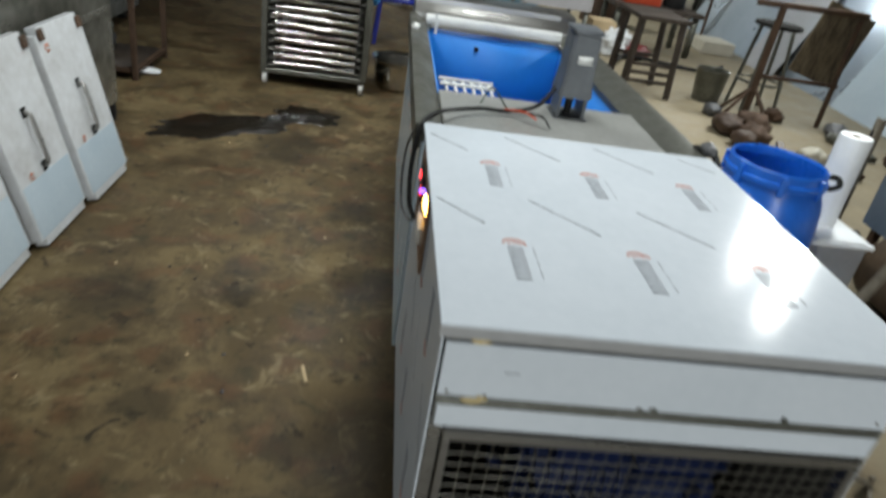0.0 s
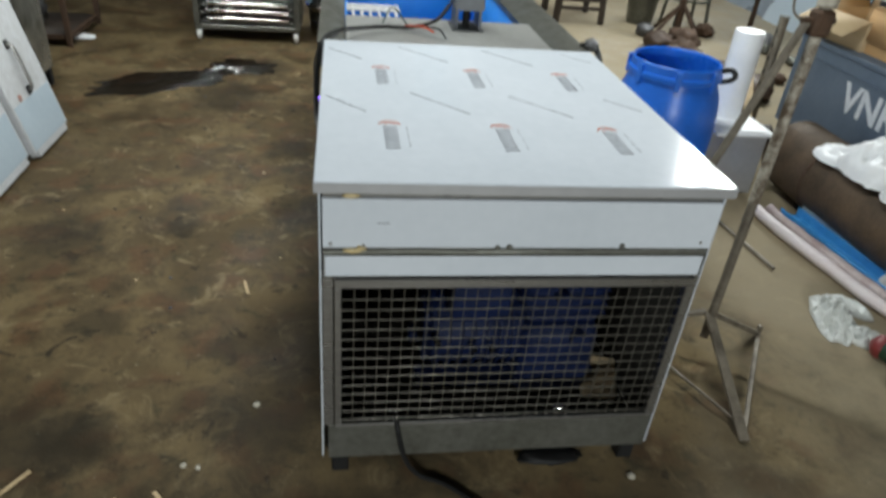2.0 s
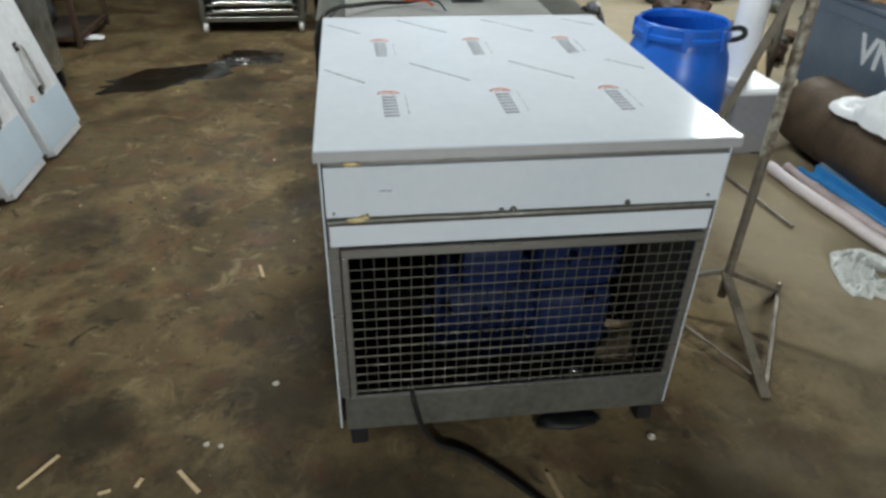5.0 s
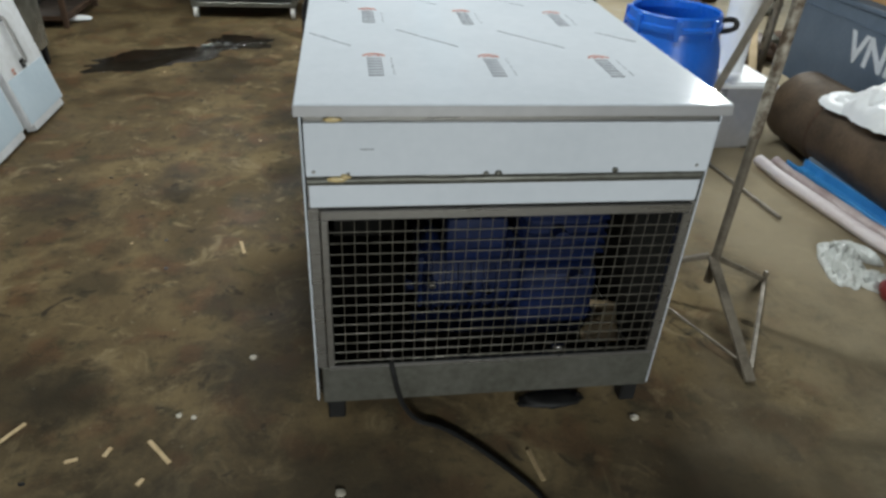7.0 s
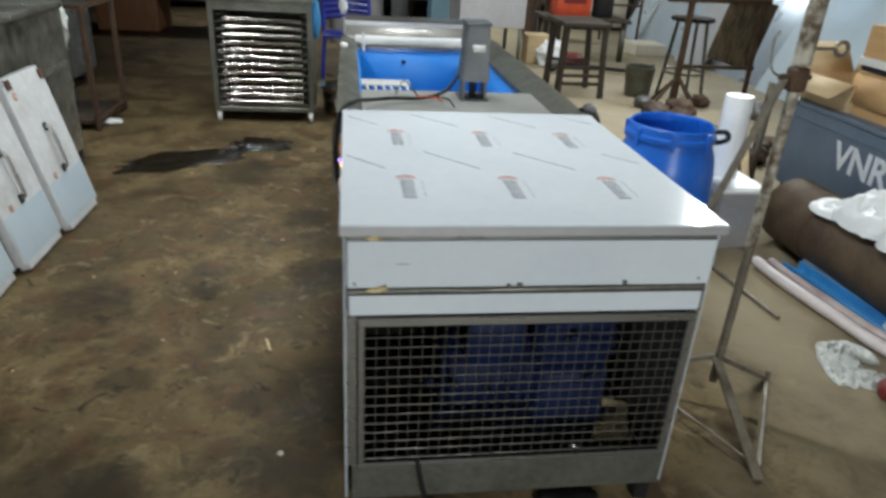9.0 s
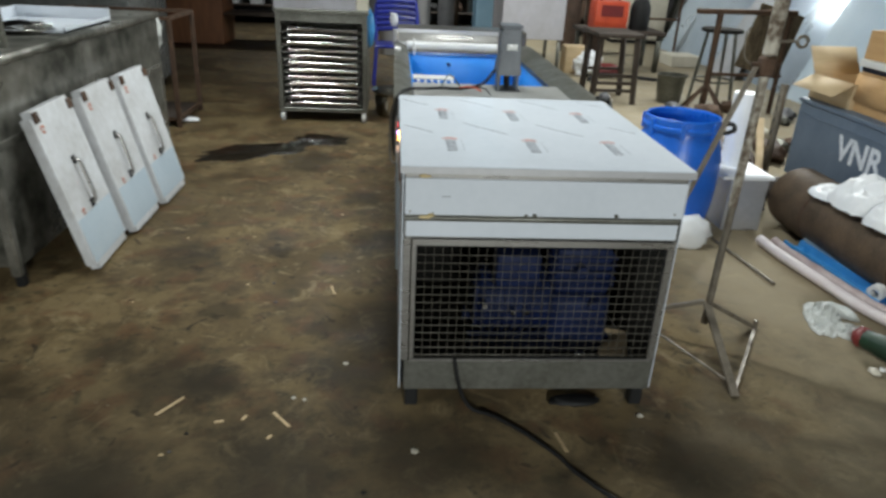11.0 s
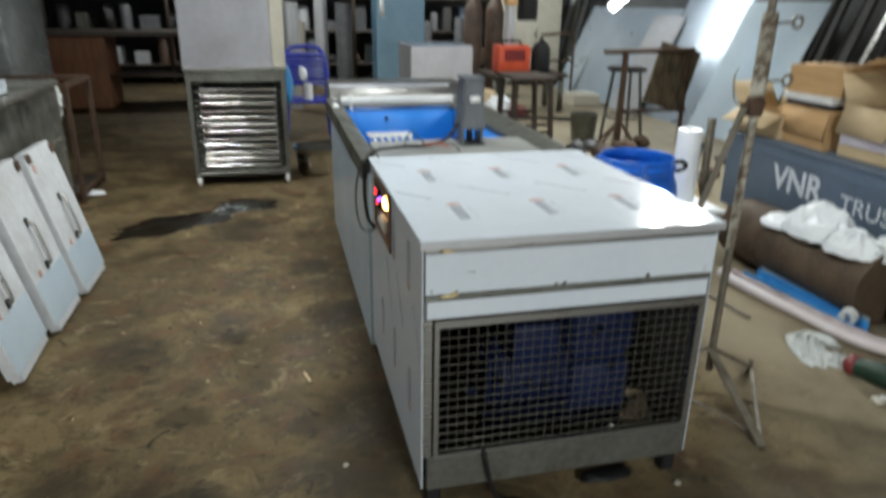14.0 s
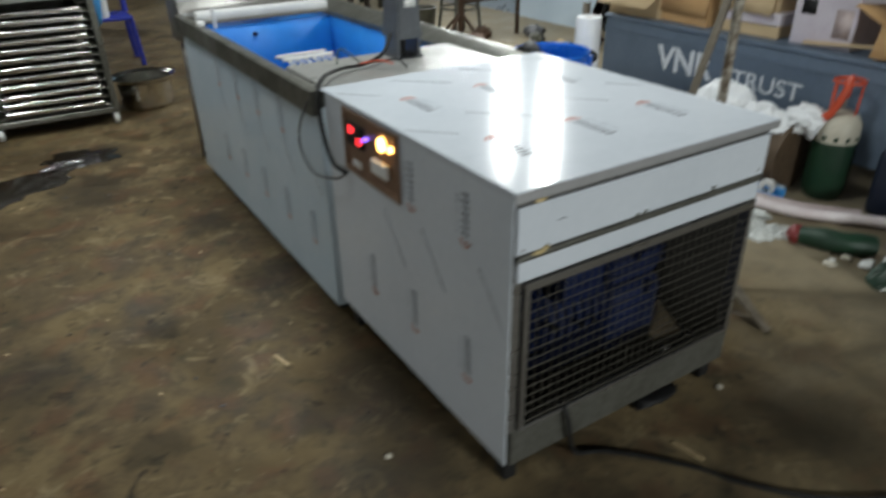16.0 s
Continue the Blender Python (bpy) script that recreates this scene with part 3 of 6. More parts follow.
# prints on the top and on the side
for x in (0.322, 0.594, 0.867):
    for y in (1.228, 1.668):
        film_mark(cab, Matrix.Translation((x, y, CZ + 0.0004)), 1.05)
for i in range(4):
    for y in (1.467, 1.907):
        x = 0.392 + 0.272 * (i - 1)
        n = 0.205
        if i == 0:
            film_line(cab, Matrix.Translation((0.17, y - 0.045, CZ + 0.0004)) @ Matrix.Rotation(math.radians(-47), 4, "Z"), 0.145)
        elif i == 3:
            film_line(cab, Matrix.Translation((x, y, CZ + 0.0004)) @ Matrix.Rotation(math.radians(-47), 4, "Z"), 0.12)
        else:
            film_line(cab, Matrix.Translation((x, y, CZ + 0.0004)) @ Matrix.Rotation(math.radians(-47), 4, "Z"), n)
SIDE = Matrix(((0, 0, -1, CX0 - 0.0044), (-1, 0, 0, 0), (0, 1, 0, 0), (0, 0, 0, 1)))  # plane x runs towards the grille


def on_side(y, z, turn, x=0.0):
    return Matrix.Translation((x, 0, 0)) @ SIDE @ Matrix.Translation((-y, z, 0)) @ Matrix.Rotation(math.radians(turn), 4, "Z")


for y, z in ((1.125, 0.705), (1.115, 0.29), (1.395, 0.29), (1.66, 0.29), (1.39, 0.70)):
    film_mark(cab, on_side(y, z, 180, -0.0006), 0.95, M_INK, M_INKDULL)
for y, z in ((1.34, 0.645), (1.065, 0.650), (1.56, 0.62)):
    film_line(cab, on_side(y, z, -50, -0.0006), 0.19)
# control box in the side
panel = part("control_panel", join(boxm(CX0 - 0.012, CX0 - 0.004, 1.445, 1.80, 0.675, 0.695, 0.002), boxm(CX0 - 0.012, CX0 - 0.004, 1.445, 1.80, 0.862, 0.880, 0.002),
                                   boxm(CX0 - 0.012, CX0 - 0.004, 1.445, 1.463, 0.695, 0.862, 0.002), boxm(CX0 - 0.012, CX0 - 0.004, 1.782, 1.80, 0.695, 0.862, 0.002),
                                   boxm(CX0 - 0.006, CX0 - 0.0042, 1.455, 1.79, 0.685, 0.870)), M_COPPERBOX, cab, "control panel with red digits and amber lamp")
part("digital_display", boxm(CX0 - 0.016, CX0 - 0.006, 1.655, 1.765, 0.772, 0.845, 0.004), M_BLACK, panel)


def knob(name, y, z, r, material, depth=0.016):
    b = lathe([(0, depth), (r * 0.7, depth), (r, depth * 0.6), (r, 0)], seg=16)
    b.transform(pose(CX0 - 0.006, y, z, 0, -90, 0))
    return part(name, b, material, panel)


for y, z in ((1.742, 0.822), (1.722, 0.822), (1.690, 0.796), (1.670, 0.796)):
    seg7 = [boxm(CX0 - 0.0168, CX0 - 0.016, y - 0.006, y + 0.006, z + d, z + d + 0.0025) for d in (-0.010, -0.001, 0.008)] + [boxm(CX0 - 0.0168, CX0 - 0.016, y - 0.0065, y - 0.004, z - 0.009, z + 0.009)]
    part("digit", join(*seg7), G_RED, panel)
knob("indicator_lamp", 1.640, 0.815, 0.007, G_VIOLET)
knob("indicator_lamp", 1.545, 0.826, 0.022, G_AMBER, 0.009)
knob("indicator_lamp", 1.490, 0.826, 0.010, G_AMBER, 0.008)
part("switch", boxm(CX0 - 0.022, CX0 - 0.006, 1.50, 1.60, 0.728, 0.775, 0.005), M_WHITE, panel)
part("rating_plate", boxm(CX0 - 0.0075, CX0 - 0.006, 1.69, 1.75, 0.700, 0.722), M_WHITE, panel)

# compressor seen through the grille
comp = thing("compressor", "blue cast-iron refrigeration compressor behind the wire grille", "compressor", (0.68, 1.25, 0.112))
YC = 1.27
b = lathe([(0, 0.0), (0.105, 0.0), (0.122, 0.012), (0.122, 0.26), (0.105, 0.285), (0, 0.29)], seg=28)
b.transform(pose(0.45, YC, 0.285, 0, 90, 0))
part("motor_body", b, M_COMP, comp)
for i in range(7):
    part("cooling_fin", tube([(0.475 + i * 0.035, YC, 0.285), (0.481 + i * 0.035, YC, 0.285)], 0.134, 28), M_COMP, comp)
part("crankcase", boxm(0.71, 0.935, YC - 0.15, YC + 0.15, 0.113, 0.36, 0.035, 3), M_COMP, comp)
part("cylinder_head", boxm(0.72, 0.925, YC - 0.13, YC + 0.13, 0.36, 0.54, 0.02, 2), M_COMP, comp)
for i in range(5):
    part("head_fin", boxm(0.71, 0.935, YC - 0.14, YC + 0.14, 0.40 + 0.026 * i, 0.407 + 0.026 * i), M_COMP, comp)
part("terminal_box", boxm(0.50, 0.66, YC - 0.15, YC - 0.04, 0.385, 0.52, 0.012, 2), M_COMP, comp)
part("end_cover", boxm(0.437, 0.452, YC - 0.09, YC + 0.09, 0.20, 0.37, 0.006, 2), M_COMP, comp)
part("valve", tube([(0.80, YC - 0.175, 0.47), (0.80, YC - 0.12, 0.47)], 0.020, 12), M_COMP, comp)
part("valve_cap", tube([(0.865, YC - 0.17, 0.33), (0.865, YC - 0.14, 0.33)], 0.024, 12), M_COMP, comp)
for y in (YC - 0.11, YC + 0.09):
    part("foot_rail", boxm(0.42, 0.96, y, y + 0.045, 0.1125, 0.170, 0.004), M_COMP, comp)
for x, z in ((0.468, 0.325), (0.571, 0.300), (0.622, 0.300)):
    part("bolt_cap", tube([(x, YC - 0.165, z), (x, YC - 0.13, z)], 0.010, 8), M_SHINY, comp)
single("foil_scrap", lump((0.79, 0.962, 0.219), (0.022, 0.010, 0.009), 77, 0.4, 2.4, 2, 0.2125, 0.6), M_SHINY, "scrap of shiny foil behind the grille", "foil scrap")
blk = boxm(-0.05, 0.055, -0.075, 0.075, 0, 0.022, 0.004)
blk.transform(pose(0.975, 1.16, 0.130, 13, 0, -14))
single("wooden_block", blk, M_CARD2, "flat offcut of dull wood beside the compressor", "wood block")
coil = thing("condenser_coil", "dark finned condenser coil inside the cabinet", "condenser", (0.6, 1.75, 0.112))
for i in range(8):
    # fins in the same black that stands for the inner shade
    part("fin", boxm(0.20, 1.02, 1.72 + 0.012 * i, 1.724 + 0.012 * i, 0.1125, 0.66), M_MATTBLACK, coil)
single("power_cable", tube([(0.34, 1.02, 0.17), (0.345, 0.955, 0.226), (0.352, 0.915, 0.205), (0.375, 0.915, 0.10), (0.42, 0.93, 0.014), (0.49, 0.90, 0.0065), (0.58, 0.815, 0.0065), (0.68, 0.69, 0.0065),
                            (0.73, 0.60, 0.0065), (0.90, 0.42, 0.0065), (1.25, 0.25, 0.0065), (1.7, 0.3, 0.0065)], 0.0068, 10, 6), M_BLACK, "black rubber power cable trailing over the floor", "cable")

# ---- the chilling tank behind the cabinet ----
TX0, TX1, TY0, TY1, TZ = 0.165, 1.045, 1.985, 3.84, 0.855
tank = thing("chilling_tank", "long stainless chilling tank with blue lining, film-covered sides", "tank", (0.6, 2.9, 0))
part("side_panel", boxm(TX0 - 0.012, TX0 - 0.006, TY0, TY1, 0.045, TZ - 0.03, 0.001), M_FILM2, tank, "film-covered side with faint prints")
part("side_panel", boxm(TX1 + 0.006, TX1 + 0.012, TY0, TY1, 0.045, TZ - 0.03, 0.001), M_FILM2, tank)
part("end_panel", boxm(TX0 - 0.006, TX1 + 0.006, TY0, TY0 + 0.006, 0.045, TZ - 0.03), M_FILM2, tank)
part("end_panel", boxm(TX0 - 0.006, TX1 + 0.006, TY1 - 0.006, TY1, 0.045, TZ - 0.03), M_FILM2, tank)


def rim_side(x_out, x_in):
    """A folded rim: flat outer lip, then a slope down into the tank."""
    bm = bmesh.new()
    prof = [(x_out, TZ - 0.055), (x_out, TZ + 0.028), (x_out + (x_in - x_out) * 0.35, TZ + 0.030), (x_in, TZ - 0.005), (x_in, TZ - 0.03), (x_out + (x_in - x_out) * 0.1, TZ - 0.055)]
    a = [bm.verts.new((x, TY0 + 0.002, z)) for x, z in prof]
    b = [bm.verts.new((x, TY1 + 0.03, z)) for x, z in prof]
    for i in range(len(prof)):
        k = (i + 1) % len(prof)
        bm.faces.new((a[i], a[k], b[k], b[i]))
    bm.faces.new(a), bm.faces.new(b)
    bmesh.ops.recalc_face_normals(bm, faces=bm.faces[:])
    return bm


part("rim", rim_side(TX0 - 0.035, TX0 + 0.058), M_DULL, tank, "dark folded steel rim")
part("rim", rim_side(TX1 + 0.035, TX1 - 0.10), M_DULL, tank, "folded steel rim")
part("far_rim", boxm(TX0 + 0.075, TX1 - 0.1, TY1 - 0.16, TY1 - 0.02, TZ - 0.03, TZ - 0.004, 0.004), M_SHINY, tank)
part("end_ledge", boxm(TX0 - 0.01, TX1 + 0.01, TY1 + 0.032, TY1 + 0.30, 0.72, 0.975, 0.012, 2), M_STEEL, tank, "raised grey steel ledge at the far end")
part("ledge_lip", boxm(TX0 - 0.012, TX1 - 0.08, TY1 + 0.028, TY1 + 0.033, 0.945, 0.972, 0.002), M_SHEET2, tank, "bright folded lip of the ledge")
part("ledge_seam", boxm(TX0 - 0.008, TX1 + 0.008, TY1 + 0.029, TY1 + 0.032, 0.868, 0.884, 0.001), M_SHEET2, tank)
for x in (TX0 + 0.02, TX1 - 0.06):
    part("ledge_leg", boxm(x, x + 0.04, TY1 + 0.22, TY1 + 0.26, 0, 0.72), M_STEEL, tank)
single("white_stick", bar((0.262, 3.56, 0.845), (0.258, 3.56, 0.945), 0.028, 0.012), M_WHITE, "white plastic strip standing in the tank corner", "plastic strip")
# white knob of the tank rim, built as a separate lump
single("plastic_ball", lump((0.152, 3.40, 0.897), (0.022, 0.022, 0.018), 51, 0.15, 2, 3, 0.884), M_WHITE, "small white plastic knob on the tank rim", "ball")
single("valve_lead", tube([(1.075, 2.10, 0.884), (1.085, 2.03, 0.90), (1.10, 1.99, 0.885), (1.095, 1.93, 0.83), (1.085, 1.90, 0.70), (1.08, 1.93, 0.55)], 0.011, 8, 6), M_BLACK, "black hose hanging between tank and cabinet", "hose")
single("pipe_valve", lump((1.088, 2.035, 0.902), (0.022, 0.045, 0.022), 52, 0.3, 2.2, 3, 0.884), M_GREYCLUT, "small greasy valve on the tank rim", "valve")
part("deck", boxm(TX0 + 0.06, TX1 - 0.08, TY0 + 0.002, 2.46, TZ - 0.012, TZ + 0.010, 0.003), M_DECK, tank, "smeared steel deck plate")
part("deck_lip", boxm(TX0 + 0.02, TX1 + 0.02, TY0 - 0.02, TY0 + 0.012, TZ + 0.012, TZ + 0.030, 0.004), M_SHINY, tank)
IX0, IX1, IY0, IY1 = TX0 + 0.07, TX1 - 0.095, 2.46, TY1 - 0.15
for x0, x1, y0, y1, zt in ((IX0 - 0.03, IX0, IY0, IY1, TZ - 0.02), (IX1, IX1 + 0.03, IY0, IY1, TZ - 0.02), (IX0 - 0.03, IX1 + 0.03, IY1, IY1 + 0.03, TZ - 0.031), (IX0 - 0.03, IX1 + 0.03, IY0 - 0.03, IY0, TZ - 0.02)):
    part("lining_wall", boxm(x0, x1, y0, y1, 0.30, zt), M_TANKBLUE, tank, "bright blue lining")
part("lining_floor", boxm(IX0 - 0.03, IX1 + 0.03, IY0 - 0.03, IY1 + 0.03, 0.27, 0.30), M_TANKBLUE, tank, "bright blue lining")
for x in (TX0 + 0.02, TX1 - 0.07):
    for y in (TY0 + 0.04, TY1 - 0.1):
        part("foot", boxm(x, x + 0.05, y, y + 0.05, 0, 0.06, 0.004), M_BLACK, tank)
part("bolt", tube([(0.5, IY1 - 0.012, 0.77), (0.5, IY1, 0.77)], 0.012, 10), M_BLACK, tank)
for y in (2.15, 2.42, 2.70, 2.98, 3.26):
    film_mark(tank, on_side(y, 0.27, 180, -0.0125), 0.9, M_INKFAINT, M_INKDULL)
    film_line(tank, on_side(y - 0.03, 0.62, -50, -0.0125), 0.16)
    if y > 2.3:
        film_mark(tank, on_side(y - 0.05, 0.66, 180, -0.0125), 0.9, M_INKFAINT, M_INKDULL)
# rolled sheet edge on the far rim, with clips
single("white_rail", tube([(TX0 + 0.05, TY1 - 0.09, TZ + 0.025), (TX1 - 0.09, TY1 - 0.09, TZ + 0.025)], 0.028, 14), M_WHITE, "white plastic pipe lying on the tank's far rim", "pipe")
clip = thing("mould_frame", "white plastic ice-mould frame hanging at the tank edge", "mould frame", (0.4, 2.6, 0.866))
for i, y in enumerate((2.50, 2.58)):
    part("rail", tube([(0.23, y, 0.879 - 0.004 * i), (0.44, y, 0.879 - 0.004 * i)], 0.008, 8), M_WHITE, clip)
for i in range(6):
    part("finger", boxm(0.25 + 0.034 * i, 0.260 + 0.034 * i, 2.43, 2.61, 0.8655, 0.874, 0.002), M_WHITE, clip)

agit = thing("agitator_motor", "grey agitator motor on a bracket on the deck plate", "motor", (0.685, 2.35, TZ + 0.01))
part("bracket", join(boxm(0.625, 0.745, 2.29, 2.42, TZ + 0.010, TZ + 0.016, 0.001), boxm(0.635, 0.645, 2.30, 2.41, TZ + 0.016, TZ + 0.092), boxm(0.725, 0.735, 2.30, 2.41, TZ + 0.016, TZ + 0.092)), M_MOTOR, agit)
part("shaft", tube([(0.685, 2.355, TZ), (0.685, 2.355, TZ + 0.1)], 0.014, 10), M_BLACK, agit)
hood = bmesh.new()
lo = [hood.verts.new((0.685 + sx * 0.060, 2.355 + sy * 0.070, TZ + 0.085)) for sx, sy in ((-1, -1), (1, -1), (1, 1), (-1, 1))]
mi = [hood.verts.new((0.685 + sx * 0.050, 2.355 + sy * 0.065, TZ + 0.155)) for sx, sy in ((-1, -1), (1, -1), (1, 1), (-1, 1))]
hi = [hood.verts.new((0.685 + sx * 0.047, 2.355 + sy * 0.060, TZ + 0.302)) for sx, sy in ((-1, -1), (1, -1), (1, 1), (-1, 1))]
hood.faces.new(lo[::-1]), hood.faces.new(hi)
for a, b2 in ((lo, mi), (mi, hi)):
    for i in range(4):
        hood.faces.new((a[i], a[(i + 1) % 4], b2[(i + 1) % 4], b2[i]))
bmesh.ops.bevel(hood, geom=hood.edges[:], offset=0.007, segments=2, affect="EDGES")
part("housing", hood, M_MOTOR, agit)
part("cap", boxm(0.633, 0.737, 2.293, 2.417, TZ + 0.302, TZ + 0.318, 0.006, 2), M_MOTOR, agit)
part("label_plate", boxm(0.665, 0.715, 2.289, 2.291, TZ + 0.205, TZ + 0.232), M_WHITE, agit)
single("motor_lead", tube([(0.62, 2.33, 0.96), (0.56, 2.29, 0.90), (0.46, 2.25, 0.88), (0.36, 2.22, 0.885), (0.27, 2.14, 0.895), (0.20, 2.03, 0.912), (0.148, 1.96, 0.89), (0.130, 1.91, 0.78), (0.135, 1.86, 0.68),
                           (0.15, 1.80, 0.66)], 0.0075, 8, 6), M_BLACK, "black motor lead looping down to the control panel", "cable")
single("control_lead", tube([(0.20, 2.06, 0.898), (0.128, 2.02, 0.84), (0.115, 2.10, 0.70), (0.120, 2.02, 0.60), (0.14, 1.86, 0.62), (0.158, 1.80, 0.66)], 0.004, 6, 6), M_GREYCLUT, "thin grey lead hanging beside the tank", "cable")
for i, (m_, pts) in enumerate(((M_ORANGE, [(0.44, 2.25, 0.885), (0.50, 2.19, 0.90), (0.54, 2.17, 0.885)]), (M_GREEN, [(0.45, 2.26, 0.885), (0.40, 2.33, 0.93), (0.36, 2.28, 0.885)]),
                               (M_BLACK, [(0.47, 2.25, 0.88), (0.55, 2.17, 0.90), (0.58, 2.13, 0.875)]))):
    single("loose_wire", tube(pts, 0.003, 6, 5), m_, "loose coloured wire end on the deck", "wire", "loose wires")


# ---- right of the machine ----
drum = thing("plastic_drum", "bright blue open-mouth plastic drum", "drum", (1.76, 2.68, 0))
body = lathe([(0.0, 0.004), (0.175, 0.0), (0.205, 0.02), (0.222, 0.10), (0.240, 0.22), (0.247, 0.34), (0.243, 0.46), (0.228, 0.55), (0.208, 0.60), (0.205, 0.625), (0.217, 0.632), (0.217, 0.650), (0.206, 0.656),
              (0.206, 0.690), (0.200, 0.698), (0.192, 0.690), (0.192, 0.60), (0.215, 0.52), (0.23, 0.3), (0.20, 0.03), (0.0, 0.02)], (1.76, 2.68, 0), 48)
part("shell", body, M_BLUEPL, drum)
part("handle", tube([(1.96, 2.66, 0.60), (2.025, 2.655, 0.605), (2.06, 2.655, 0.625), (2.06, 2.69, 0.645), (2.01, 2.70, 0.64), (1.96, 2.70, 0.625)], 0.013, 8, 5), M_BLACK, drum, "black drop handle")
for a in (200, 250, 300, 20, 90, 150):
    b = boxm(-0.014, 0.014, 0.205, 0.222, 0.60, 0.685, 0.003)
    b.transform(Matrix.Translation((1.76, 2.68, 0)) @ Matrix.Rotation(math.radians(a - 90), 4, "Z"))
    part("rib", b, M_BLUEPL, drum)
# added white lump in place of the drum's bright lower part
single("white_sack", lump((1.80, 2.42, 0.08), (0.13, 0.055, 0.11), 3, 0.2, 2.5, 3, 0.0), M_CLOTH, "white lump standing in for the drum's pale lower part", "sack")

bxs = thing("steel_box", "small stainless box with a loose white lid", "box", (2.25, 2.82, 0))
part("body", boxm(2.12, 2.36, 2.68, 2.96, 0, 0.325, 0.006), M_SHEET2, bxs)
part("lid", join(boxm(2.06, 2.375, 2.655, 2.98, 0.325, 0.345, 0.004), boxm(2.09, 2.35, 2.67, 2.96, 0.345, 0.352, 0.003)), M_CLOTH, bxs, "bright lid wrapped in film")
roll = thing("film_roll", "standing roll of white stretch film", "roll", (2.215, 2.89, 0.352))
part("film", lathe([(0.024, 0.0), (0.072, 0.0), (0.074, 0.01), (0.074, 0.43), (0.07, 0.44), (0.024, 0.44)], (2.215, 2.89, 0.352), 28), M_CLOTH, roll)
part("core", lathe([(0.020, 0.0), (0.024, 0.0), (0.024, 0.436), (0.020, 0.436), (0.020, 0.0)], (2.215, 2.89, 0.352), 20), M_CARD, roll)

pipe = thing("iron_pipe", "thick rusty brown iron pipe lying on the floor", "pipe", (2.62, 2.2, 0))
pb = tube([(2.63, 2.80, 0.185), (2.63, 2.5, 0.185), (2.64, 2.2, 0.185), (2.65, 1.9, 0.185), (2.66, 1.76, 0.185)], 0.185, 36)
part("shell", pb, M_PIPE, pipe)
part("weld_ring", tube([(2.632, 2.46, 0.185), (2.632, 2.445, 0.185)], 0.188, 36), M_RUST, pipe)
single("white_sheeting", drape((2.63, 2.20, 0.335), (0.18, 0.25, 0.155), 2, 0.45, 1.25), M_CLOTH, "crumpled white plastic sheeting heaped on the pipe", "sheeting")
single("white_sheeting", drape((2.575, 2.40, 0.325), (0.11, 0.15, 0.06), 5, 0.4, 1.1, 30), M_CLOTH, "loose corner of crumpled white sheeting on the pipe", "sheeting")
single("white_sheeting", drape((2.60, 1.93, 0.33), (0.13, 0.16, 0.11), 8, 0.45, 1.2, 34), M_CLOTH, "hanging fold of crumpled white sheeting on the pipe", "sheeting")
single("foam_tube", tube([(2.255, 2.46, 0.035), (2.262, 2.25, 0.035), (2.30, 1.95, 0.036), (2.335, 1.69, 0.036), (2.40, 1.50, 0.036), (2.53, 1.33, 0.036), (2.63, 1.19, 0.036), (2.66, 1.0, 0.036), (2.70, 0.85, 0.036)], 0.027, 14, 6, 0.08), M_FOAM,
       "white foam insulation tube lying along the floor", "tube")
single("foam_tube", tube([(2.345, 2.46, 0.03), (2.345, 2.25, 0.03), (2.375, 1.97, 0.03), (2.405, 1.75, 0.032), (2.46, 1.56, 0.03), (2.55, 1.42, 0.03), (2.62, 1.34, 0.03)], 0.025, 12, 6, 0.35), M_PINK,
       "pinkish film-wrapped tube lying along the floor", "tube")
tray = thing("blue_tray", "long shallow sky-blue tray on the floor", "tray", (2.47, 2.05, 0))
tr = join(boxm(-0.05, 0.05, -0.37, 0.37, 0.03, 0.045, 0.003), boxm(-0.055, -0.046, -0.37, 0.37, 0.03, 0.085, 0.003), boxm(0.046, 0.055, -0.37, 0.37, 0.03, 0.085, 0.003))
tr.transform(pose(2.455, 2.05, -0.028, 0, 0, 5))
part("shell", tr, M_SKYBLUE, tray)
te = boxm(0.056, 0.068, -0.36, 0.36, 0.04, 0.10, 0.003)
te.transform(pose(2.455, 2.05, -0.028, 0, 0, 5))
part("pale_edge", te, M_SHEET, tray)
tape = lathe([(0.022, 0), (0.04, 0), (0.04, 0.045), (0.022, 0.045), (0.022, 0)], seg=24)
tape.transform(pose(2.455, 1.745, 0.06, 0, 80, 25))
single("tape_roll", tape, M_WHITE, "roll of white tape beside the tray", "tape")
single("plastic_bag", drape((2.125, 1.60, 0.002), (0.080, 0.17, 0.034), 7, 0.9, 2.8, 44, -25), M_HAZE, "flat crumpled white plastic bag with a green mark", "bag", "floor bags")
single("plastic_bag", drape((2.17, 1.47, 0.002), (0.060, 0.12, 0.030), 9, 0.9, 2.8, 40, 30), M_HAZE, "flat crumpled pale plastic bag on the floor", "bag", "floor bags")
single("plastic_bag", drape((2.235, 1.66, 0.002), (0.045, 0.10, 0.035), 19, 0.6, 1.5, 30, 35), M_HAZE, "clear plastic bag slumped against a tube", "bag", "floor bags")
single("green_label", drape((2.155, 1.50, 0.024), (0.022, 0.035, 0.006), 29, 0.3, 1.2, 10, 30), M_GREEN, "green printed label on a plastic bag", "label")
single("green_rag", tube([(2.16, 1.36, 0.045), (2.19, 1.28, 0.05), (2.24, 1.19, 0.05), (2.33, 1.12, 0.04)], 0.045, 12, 5, 0.4), M_GREEN, "dark green rolled sheet on the floor", "roll")
